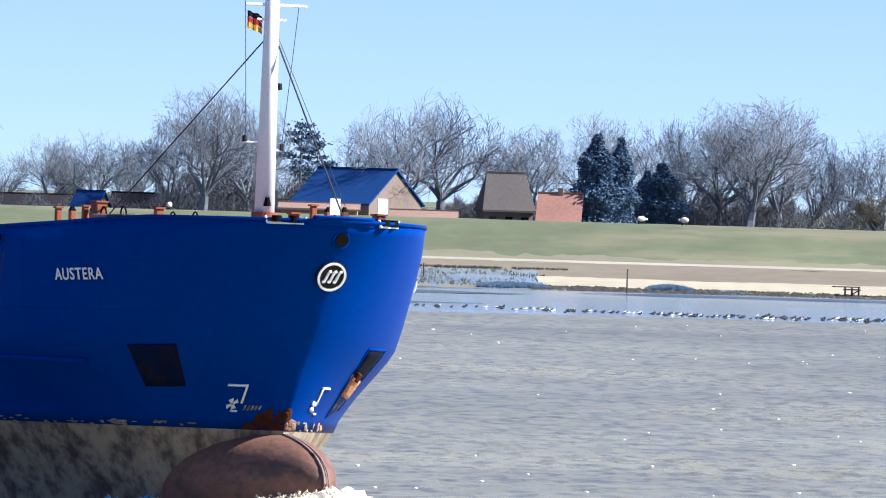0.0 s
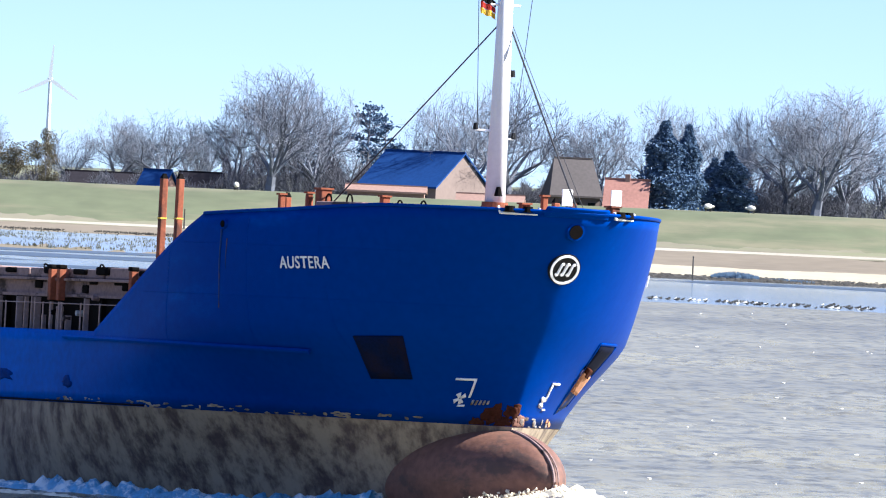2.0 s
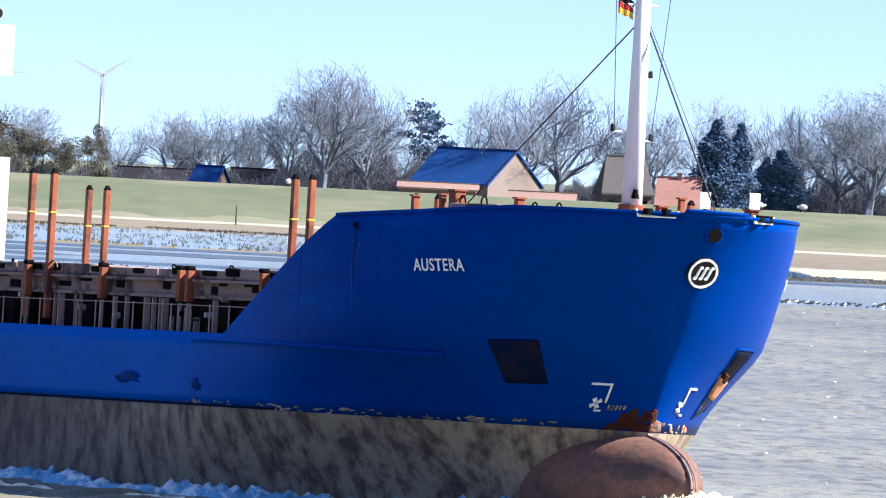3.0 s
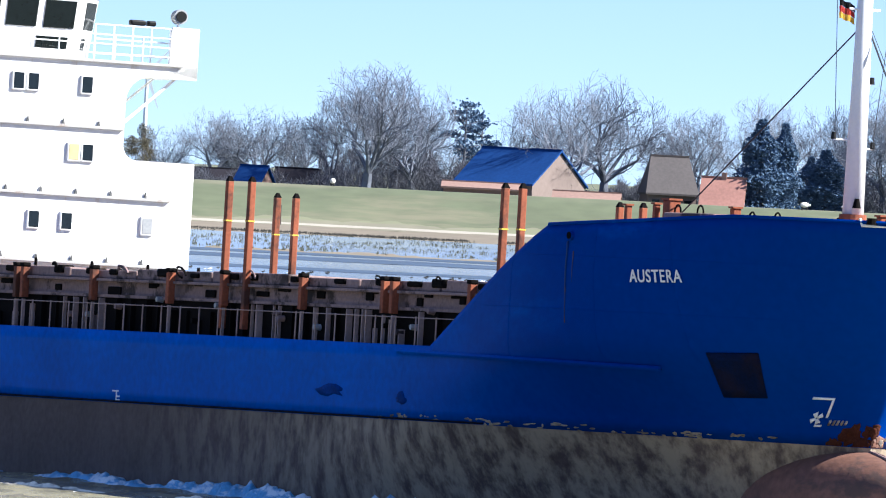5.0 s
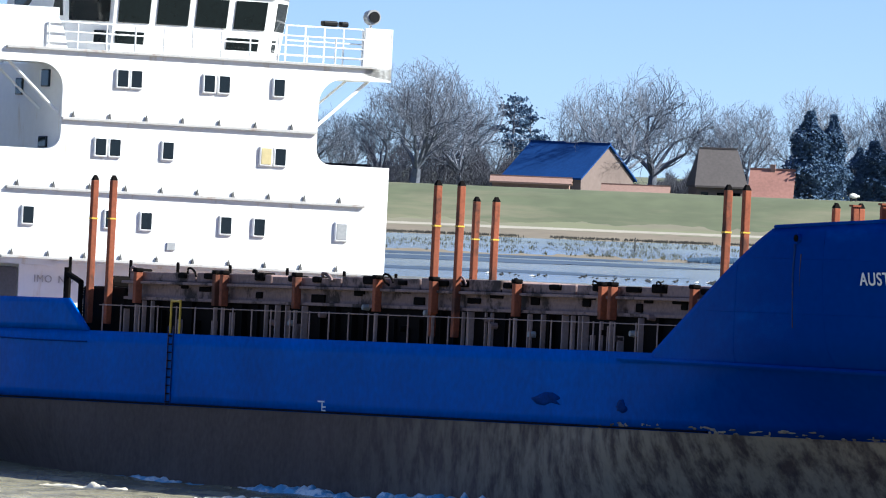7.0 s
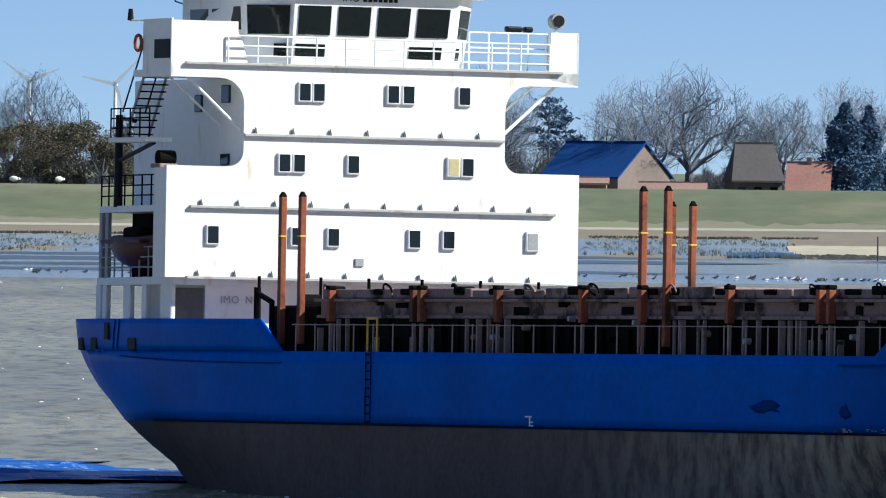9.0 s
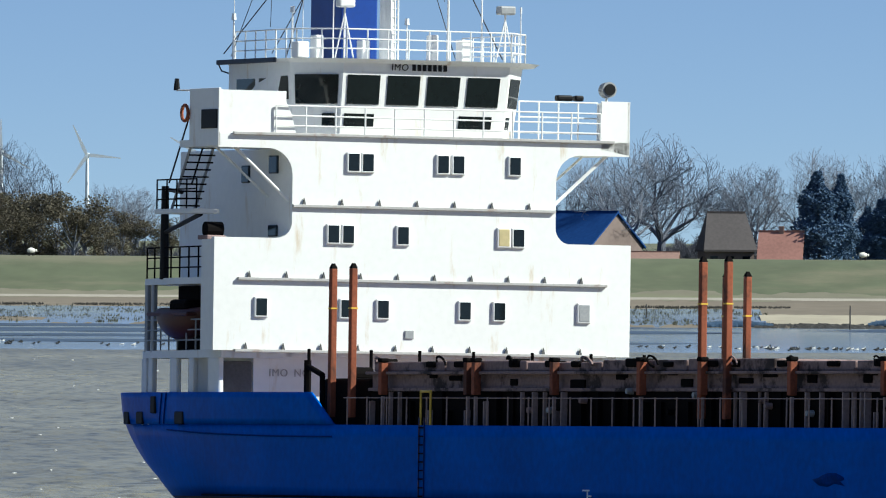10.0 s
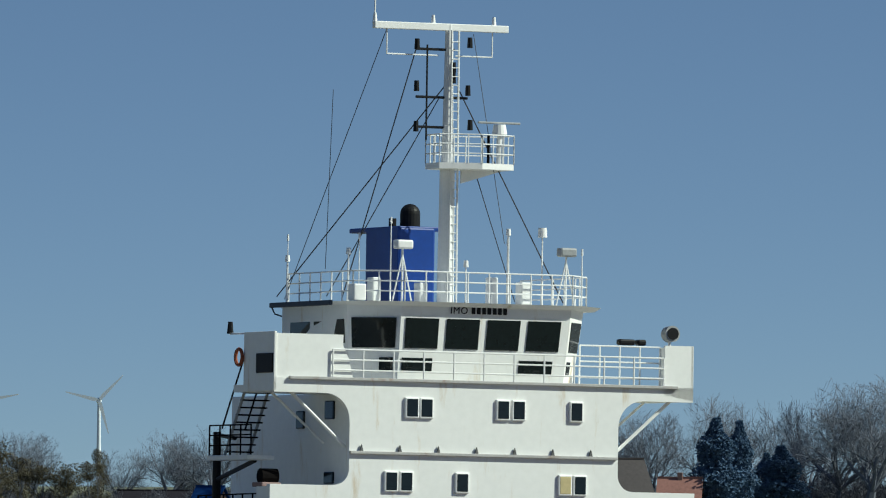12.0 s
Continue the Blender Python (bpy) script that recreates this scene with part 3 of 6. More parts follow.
def lettering(name, words, size, put, material, parent, depth=0.02, label="", bold=0.0, wide=1.0):
    """Raised letters; put maps (right, up) in metres to a place on the thing."""
    cu = bpy.data.curves.new(name, "FONT")
    cu.body, cu.size, cu.extrude, cu.offset, cu.space_character = words, size, 0.0, bold * size, 1.13
    cu.align_x = "CENTER"
    tmp = bpy.data.objects.new("tmp", cu)
    scene.collection.objects.link(tmp)
    me0 = bpy.data.meshes.new_from_object(tmp.evaluated_get(bpy.context.evaluated_depsgraph_get()))
    bpy.data.objects.remove(tmp)
    verts = [put(v.co.x * wide, v.co.y) for v in me0.vertices]
    faces = [tuple(p.vertices) for p in me0.polygons]
    me = mesh_from(name, verts, faces, material)
    ob = part(name, me, material, parent, label)
    md = ob.modifiers.new("plate", "SOLIDIFY")
    md.thickness, md.offset = depth, 0.0
    return ob


def build_hull(ship):
    low = [-1.2, -0.4, 0.4, 1.0, 1.5, 1.9]
    v, f = shell(low, lambda z: -13.0, 33.0, n=40, transom=True)
    aft = part("hull_bottom_aft", mesh_from("hull_bottom_aft", v, f, M_BOOT, True), M_BOOT, ship, "dark brown underwater paint")
    v, f = shell(low, lambda z: 33.0, None, n=70)
    bottom = part("hull_bottom", mesh_from("hull_bottom", v, f, M_BOOT, True), M_BOOT, ship, "worn brown underwater paint with pale scrapes")
    # topsides: full length up to the deck, then the forecastle with its sloping break
    v, f, rows = [], [], []
    n1, n = 36, 70

    def fore_row(xa, z_of):
        row = []
        for i in range(n):
            a = math.sin(i / (n - 1) * math.pi / 2)
            z = z_of(xa)
            for _ in range(3):
                x = xa + (table(BOW, z)[1] - xa) * a
                z = z_of(x)
            row.append((x, 0.0 if i == n - 1 else half_breadth(x, z), z))
        return row

    def both(row):
        base = len(v)
        v.extend([(x, -y, z) for x, y, z in row] + [(x, y, z) for x, y, z in row[::-1]])
        return list(range(base, len(v)))

    for z in (1.9, 2.3, 2.7, 3.1, 3.5, 3.9, 4.35):
        aft_row = [(x, half_breadth(x, z), z) for x in np.linspace(-13.0, 53.8, n1)[:-1]]
        rows.append(both(aft_row + fore_row(53.8, lambda x, z=z: z)))
    for A, B in zip(rows[:-1], rows[1:]):
        for i in range(len(A) - 1):
            f.append((A[i], A[i + 1], B[i + 1], B[i]))
        f.append((A[-1], A[0], B[0], B[-1]))
    last = rows[-1][n1 - 1:-(n1 - 1)]
    m = 12
    for k in range(1, m):
        fr = k / (m - 1)
        row = both(fore_row(53.8 + 7.7 * fr, lambda x, fr=fr: 4.35 + (max(sheer(max(x, 61.5)), 8.42) - 4.35) * fr))
        for i in range(len(row) - 1):
            f.append((last[i], last[i + 1], row[i + 1], row[i]))
        last = row
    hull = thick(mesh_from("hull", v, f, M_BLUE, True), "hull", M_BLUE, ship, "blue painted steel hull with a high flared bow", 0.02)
    fore = hull
    top = [v[i] for i in last]
    w = len(top)
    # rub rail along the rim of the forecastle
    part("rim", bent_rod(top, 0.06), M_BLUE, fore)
    # forecastle deck
    d = [(min(x, table(BOW, z - 1.05)[1] - 0.3), math.copysign(max(0.0, half_breadth(min(x, table(BOW, z - 1.05)[1] - 0.3), z - 1.05) - 0.08), y), z - 1.05) for x, y, z in top]
    me = mesh_from("forecastle_deck", d, [tuple(range(len(d)))], M_BROWN)
    part("forecastle_deck", me, M_BROWN, ship)
    # poop bulwark with a sloping end
    v, f = [], []
    n = 30
    for k in range(6):
        fr = k / 5
        row = []
        for i in range(n):
            x = -13.0 + (9.75 - 1.85 * fr + 13.0) * (i / (n - 1))
            z = 4.35 + 1.08 * fr
            row.append((x, half_breadth(x, z), z))
        v += [(x, -y, z) for x, y, z in row[::-1]] + [(x, y, z) for x, y, z in row]
    w = 2 * n
    for k in range(5):
        for i in range(w - 1):
            a = k * w + i
            f.append((a, a + w, a + w + 1, a + 1))
    poop = thick(mesh_from("poop_bulwark", v, f, M_BLUE, True), "poop_bulwark", M_BLUE, ship, "blue stern bulwark with mooring openings", 0.08)
    for x, z, a, b in ((-11.6, 4.55, 0.22, 0.22), (-9.4, 4.55, 0.28, 0.22), (-7.4, 5.0, 0.2, 0.3), (-4.2, 4.55, 0.36, 0.22)):
        y = half_breadth(x, z)
        part("mooring_opening", box((x - a, -y - 0.14, z - b), (x + a, -y + 0.06, z + b), 0.05), M_BLACK, poop)
    for x in (-6.35, -5.8):
        bar = [(x - 0.12 * k, -half_breadth(x - 0.12 * k, 5.4 - 0.26 * k) - 0.05, 5.4 - 0.26 * k) for k in range(5)]
        part("fender_bar", bent_rod(bar, 0.035), M_SCUFF, poop)
    # knuckle line on the stern quarter and spray rail below the break
    pts = [(x, -half_breadth(x, 4.2 - 0.02 * (x + 6)) - 0.03, 4.15 - 0.028 * (x + 6) + 0.001 * (x + 6) ** 2) for x in np.linspace(-6, 9.6, 16)]
    part("rubbing_strake", bent_rod(pts, 0.03), M_SCUFF, poop)
    pts = [(x, -half_breadth(x, 4.1) - 0.05, 4.12 - 0.008 * (x - 53)) for x in np.linspace(51.5, 66.2, 18)]
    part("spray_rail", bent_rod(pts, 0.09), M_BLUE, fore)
    pts = [(x, -half_breadth(x, 1.95) - 0.02, 1.95) for x in np.linspace(-3, 57, 50)]
    part("bilge_strake", bent_rod(pts, 0.04), M_POCKET, hull)
    side_marks(hull)
    # deck
    xs = np.linspace(-13, 60, 40)
    dk = [(x, -half_breadth(x, 4.2) + 0.04, 4.2) for x in xs] + [(x, half_breadth(x, 4.2) - 0.04, 4.2) for x in xs[::-1]]
    part("main_deck", mesh_from("main_deck", dk, [tuple(range(len(dk)))], M_BROWN), M_BROWN, ship)
    # bulb
    bm = bmesh.new()
    bmesh.ops.create_uvsphere(bm, u_segments=32, v_segments=20, radius=1.0)
    for q in bm.verts:
        x, y, z = q.co
        q.co = Vector((67.6 + 6.0 * (x if x > 0 else x * 2.2), 2.45 * y * (1 - 0.48 * max(0.0, x) ** 2), 0.05 + 1.85 * z + (0.12 * x)))
    for q in bm.faces:
        q.smooth = True
    bulb = part("bulbous_bow", bm, M_BULB, ship, "rusty red bulbous bow")
    for y, r in ((0.0, 0.055), (0.16, 0.03)):
        seam = [(67.6 + 6.02 * math.cos(a), y, 0.05 + 1.86 * math.sin(a) + 0.12 * math.cos(a)) for a in np.linspace(1.15, -0.4, 24)]
        part("weld_seam", bent_rod(seam, r), M_BROWN, bulb)
    return hull, fore, bottom, poop


def white_marks(fore, hull):
    def put(side):
        z0 = 6.73
        def at(r, u):
            # along the bow's curve, centred on the name
            s, x = 0.0, 66.93
            step = 0.01 if r > 0 else -0.01
            z = z0 + u + 0.03 * r
            while abs(s) < abs(r):
                dy = half_breadth(x + step, z) - half_breadth(x, z)
                x += step
                s += math.copysign(math.hypot(step, dy), r)
            y = half_breadth(x, z)
            e = half_breadth(x + 0.02, z) - half_breadth(x - 0.02, z)
            nv = Vector((-e, 0.04)).normalized()
            return (x + nv.x * 0.07, side * (y + nv.y * 0.07), z)
        return at
    lettering("ship_name", "AUSTERA", 0.56, put(-1), M_LETTER, fore, label="white block letters of the ship's name", bold=0.012, wide=0.85)
    port = put(1)
    lettering("ship_name", "AUSTERA", 0.56, lambda r, u: port(-r, u), M_LETTER, fore, label="white block letters of the ship's name", bold=0.012, wide=0.85)
    # bow thruster signs: an angle stroke and a four-bladed sign
    for y0, y1, foot, hub in ((-1.94, -1.39, -1.36, -1.62), (1.74, 1.30, 1.26, 1.13)):
        bow_quad("thruster_sign", [(y0, 3.36), (y1, 3.36), (y1, 3.42), (y0, 3.42)], M_LETTER, fore, n=3)
        w = 0.06 if y1 > y0 else -0.06
        bow_quad("thruster_sign", [(foot - w, 2.8), (foot, 2.8), (y1, 3.38), (y1 - w, 3.38)], M_LETTER, fore, n=3)
        bow_quad("thruster_sign", [(foot - 4 * w, 2.5), (foot - w, 2.5), (foot - w, 2.55), (foot - 4 * w, 2.55)], M_LETTER, fore, n=2)
        for k in range(4):
            a = radians(35 + 90 * k)
            d, e = Vector((0.13 * math.cos(a), 0.19 * math.sin(a))), Vector((-0.06 * math.sin(a), 0.07 * math.cos(a)))
            c = Vector((hub, 2.76))
            bow_quad("thruster_blade", [c + d * 0.15 - e * 0.4, c + d - e, c + d * 1.05 + e, c + d * 0.15 + e * 0.4], M_LETTER, fore, n=2)
    for k in range(5):
        y = -1.3 + 0.1 * k
        bow_quad("draught_mark", [(y, 2.56 + 0.01 * k), (y + 0.06, 2.56 + 0.01 * k), (y + 0.07, 2.72), (y + 0.01, 2.72)], M_CHIP, fore, n=1)


def build_bow_details(ship, fore):
    white_marks(fore, fore)
    # round company sign on the stem: rings and strokes
    c = Vector((bow_x(0, 7.1) + 0.1, 0, 7.1))
    turn = Vector((1, 0.0, -0.45)).normalized().to_track_quat("Z", "X").to_matrix().to_4x4()
    base = Matrix.Translation(c) @ turn
    sign = None
    for r0, r1, z, mt in ((0.0, 0.56, 0.0, M_BLACK), (0.44, 0.52, 0.03, M_LETTER)):
        bm = bmesh.new()
        n = 40
        ring = [[bm.verts.new(base @ Vector((r * math.cos(2 * math.pi * k / n), r * math.sin(2 * math.pi * k / n), h))) for k in range(n)]
                for r, h in ((max(r0, 0.001), z - 0.12), (max(r0, 0.001), z), (r1, z), (r1, z - 0.12))]
        for q in range(3):
            for k in range(n):
                bm.faces.new((ring[q][k], ring[q][(k + 1) % n], ring[q + 1][(k + 1) % n], ring[q + 1][k]))
        ob = part("bow_sign" if sign is None else "ring", bm, mt, fore if sign is None else sign, "round black sign with white ring" if sign is None else "")
        sign = sign or ob
    inv = base.inverted()
    for k in range(3):
        o = (k - 1) * 0.2
        for a, b in (((o - 0.05, -0.2), (o + 0.06, 0.18)), ((o + 0.06, 0.18), (o + 0.14, 0.2)), ((o - 0.12, -0.16), (o - 0.05, -0.2))):
            # strokes in the plane of the sign, upright along its own height
            ax = (inv.to_3x3() @ Vector((0, 1, 0))).normalized()
            up = (inv.to_3x3() @ Vector((0, 0, 1)))
            up.z = 0
            up.normalize()
            ax.z = 0
            ax.normalize()
            p, q = ax * a[0] + up * a[1], ax * b[0] + up * b[1]
            bm = rod(base @ (p + Vector((0, 0, 0.02))), base @ (q + Vector((0, 0, 0.02))), 0.05, sides=6)
            part("stroke", bm, M_LETTER, sign)
    # anchor pockets: dark plates on the shell in place of shaded recesses
    bow_quad("anchor_pocket", [(-4.85, 4.6), (-3.75, 4.68), (-2.95, 3.3), (-3.85, 3.25)], M_RECESS, fore, 0.02, "dark plate for the shaded anchor recess, with rust streaks")
    pocket = bow_quad("anchor_pocket", [(3.18, 4.7), (4.25, 4.68), (3.73, 3.74), (2.8, 3.94)], M_POCKET, fore, 0.02, "dark plate for the shaded anchor recess, with rust streaks")
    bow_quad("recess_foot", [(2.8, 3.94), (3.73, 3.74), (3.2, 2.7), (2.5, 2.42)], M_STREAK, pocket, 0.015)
    for a, b in (((3.08, 4.78), (4.4, 4.76)), ((4.4, 4.76), (3.3, 2.66)), ((3.08, 4.78), (2.44, 2.4))):
        pts = [Vector(a).lerp(Vector(b), k / 10) for k in range(11)]
        part("recess_rim", bent_rod([(bow_x(q.x, q.y), q.x, q.y) for q in pts], 0.05), M_BLUE, pocket)
    bow_quad("anchor_fluke", [(2.86, 3.86), (3.5, 3.74), (3.25, 3.1), (2.72, 3.2)], M_TANRUST, pocket, 0.06, "rusty anchor fluke", depth=0.14)
    bow_quad("anchor_fluke", [(2.95, 4.02), (3.25, 3.98), (3.2, 3.7), (2.95, 3.75)], M_RUST, pocket, 0.1, "rusty anchor fluke", depth=0.14)
    # raised plate of the bulwark round the stem, between the two chocks
    bow_quad("stem_bulwark", [(-1.27, 8.8), (1.05, 8.8), (1.0, 9.08), (-1.22, 9.1)], M_BLUE, fore, 0.0, n=10, depth=0.08)
    # hawse pipe eyes and rim fittings
    for y, z, r in ((-0.05, 8.36, 0.36), (-7.72, 8.08, 0.17)):
        x = bow_x(y, z) if abs(y) < 7.6 else 62.9
        yy = y if abs(y) < 7.6 else -half_breadth(x, z)
        nv = Vector((1, 0, -0.3)) if abs(y) < 7.6 else Vector((0.12, -1, 0))
        nv.normalize()
        p = Vector((x, yy, z))
        eye = part("fairlead", rod(p - nv * 0.1, p + nv * 0.1, r, r * 0.86, 20), M_BLUE, fore)
        part("opening", rod(p, p + nv * 0.13, r * 0.66, sides=16), M_DARK, eye)
    for y, w in ((-1.97, 0.57), (1.82, 0.5)):
        x = bow_x(y, 8.8)
        p = Vector((x, y, 8.95))
        t = Vector((bow_x(y + w, 8.8) - x, w, 0))
        bm = bmesh.new()
        add_rod(bm, p - t * 0.9 + Vector((0, 0, -0.12)), p + t * 0.9 + Vector((0, 0, -0.12)), 0.045)
        for k in (-1, 1):
            add_rod(bm, p + t * 0.9 * k + Vector((0, 0, -0.15)), p + t * 1.05 * k + Vector((0, 0, 0.1)), 0.045)
        ch = part("roller_chock", bm, M_PLAINWHITE, fore, "pale steel roller chock on the bulwark")
        for k in (-0.45, 0.45):
            q = p + t * k
            part("roller", rod(q + Vector((0, 0, -0.08)), q + Vector((0, 0, 0.12)), 0.2, 0.16, 12), M_DARK, ch)
    # rust round the stem foot and draught scrapes
    rr = random.Random(6)
    for k in range(26):
        y = rr.gauss(-0.18, 0.4)
        z = 1.95 + abs(rr.gauss(0, 0.42)) * max(0.2, 1 - abs(y + 0.2))
        bow_blob("rust_patch", y, z, rr.uniform(0.2, 0.5), rr.uniform(0.25, 0.7), M_RUST if y < 0.05 else M_BULB, fore, 40 + k, 0.012 + 0.0006 * k)
    for k in range(16):
        y, z = rr.uniform(0.15, 2.6), rr.uniform(1.9, 2.2)
        bow_blob("scrape", y, z, rr.uniform(0.1, 0.35), rr.uniform(0.08, 0.3), M_CHIP if k % 3 else M_TANRUST, fore, 90 + k, 0.02 + 0.0005 * k)


def build_foredeck(ship):
    # winches and lockers seen over the bulwark
    deck = 7.75
    for x, y, h, w, d in ((60, -3.95, 1.45, 0.2, 0.2), (60, -2.94, 1.55, 0.2, 0.2), (60.6, -2.7, 1.7, 0.5, 0.4), (62, -1.1, 1.55, 0.28, 0.28), (67, 1.63, 1.5, 0.34, 0.3), (67, 2.35, 1.8, 0.2, 0.2), (71.0, 2.9, 1.5, 0.5, 0.3)):
        post = part("deck_post", box((x - w / 2, y - d / 2, deck - 0.4), (x + w / 2, y + d / 2, deck + h), 0.03), M_ORANGE, ship, "rust-red deck post")
        part("cap", box((x - w / 2 - 0.04, y - d / 2 - 0.04, deck + h), (x + w / 2 + 0.04, y + d / 2 + 0.04, deck + h + 0.06)), M_ORANGE, post)
    for x0, x1, y0, y1, h, mt in ((61.0, 64.6, -3.2, -2.0, 1.3, M_BROWN), (62.6, 66.6, -1.4, -0.2, 1.2, M_ORANGE), (65.6, 66.8, 0.6, 1.6, 1.15, M_BROWN)):
        w = part("windlass_house", box((x0, y0, deck - 0.3), (x1, y1, deck + h), 0.08), mt, ship, "brown-painted deck locker")
        for k in range(2):
            xx = x0 + (x1 - x0) * (0.3 + 0.45 * k)
            bm = bmesh.new()
            for q in range(10):
                a0, a1 = math.pi * q / 10, math.pi * (q + 1) / 10
                add_rod(bm, (xx + 0.22 * math.cos(a0), y0, deck + h + 0.24 * math.sin(a0)), (xx + 0.22 * math.cos(a1), y0, deck + h + 0.24 * math.sin(a1)), 0.03, sides=6)
            part("hoop", bm, M_DARK, w)
    for x, y, z in ((69.0, 2.2, 9.25), (70.0, 3.5, 9.3)):
        part("white_board", box((x - 0.03, y - 0.19, z), (x + 0.03, y + 0.19, z + 0.55), 0.01), M_PLAINWHITE, ship, "small white notice board")
        part("board_post", rod((x, y, 8.0), (x, y, z), 0.04), M_DARK, ship)
    # foremast
    mx, my = 68.1, 0.0
    mast = part("foremast", rod((mx, my, 8.2), (mx, my, 19.5), 0.36, 0.2, 20), M_PLAINWHITE, ship, "tall white foremast")
    for p in mast.data.polygons:
        p.use_smooth = True
    part("mast_foot", rod((mx, my, 7.2), (mx, my, 9.25), 0.46, 0.44, 20), M_ORANGE, mast, "rust-red mast foot")
    part("bell", rod((mx + 0.42, my - 0.1, 9.45), (mx + 0.42, my - 0.1, 9.75), 0.14, 0.07, 12), M_DARK, mast, "dark ship's bell")
    yard = part("yard", rod((mx, my - 1.0, 16.25), (mx, my + 1.3, 16.25), 0.05, sides=8), M_PLAINWHITE, mast)
    part("cross_bracket", rod((mx, my - 0.55, 15.75), (mx, my + 0.55, 15.75), 0.04, sides=8), M_PLAINWHITE, mast)
    for y, z in ((-0.85, 11.6), (0.55, 11.35), (0.4, 13.4)):
        part("mast_lamp", rod((mx, my + y, z), (mx, my + y, z + 0.22), 0.09, 0.07, 10), M_BLACK, mast)
        part("lamp_bracket", rod((mx, my + y * 0.3, z), (mx, my + y, z), 0.03, sides=6), M_PLAINWHITE, mast)
    wires = (((mx, my - 0.2, 15.1), (59.6, -2.2, 8.7), 0.026), ((mx, my + 0.2, 15.1), (72.4, 1.0, 8.9), 0.03), ((mx, my + 0.25, 15.2), (72.3, 1.3, 8.9), 0.012),
             ((mx, my - 1.0, 16.25), (mx - 0.4, my - 0.6, 11.7), 0.012), ((mx, my + 1.0, 16.25), (mx + 0.3, my + 0.4, 11.4), 0.012), ((mx, my - 1.0, 16.25), (mx, my - 1.05, 17.6), 0.012))
    for a, b, r in wires:
        part("stay_wire", rod(a, b, r, sides=6), M_WIRE, mast)
    # flag in three bands
    fy, fz = -0.92, 15.42
    prev = None
    for k, mt in enumerate((M_BLACK, M_RED, M_YELLOW)):
        bm = bmesh.new()
        n = 10
        grid = [[bm.verts.new((mx + 0.03 * math.sin(i * 1.3 + 0.4 * j), fy + 0.55 * i / n + 0.02 * j, fz + 0.6 - 0.2 * (k + j) - 0.16 * (i / n) ** 1.5 + 0.02 * math.sin(i * 1.1)))
                 for i in range(n + 1)] for j in range(2)]
        for i in range(n):
            bm.faces.new((grid[0][i], grid[1][i], grid[1][i + 1], grid[0][i + 1]))
        bmesh.ops.solidify(bm, geom=bm.faces[:], thickness=0.012)
        ob = part("courtesy_flag" if prev is None else "flag_band", bm, mt, mast if prev is None else prev, "black, red and gold flag" if prev is None else "")
        prev = prev or ob


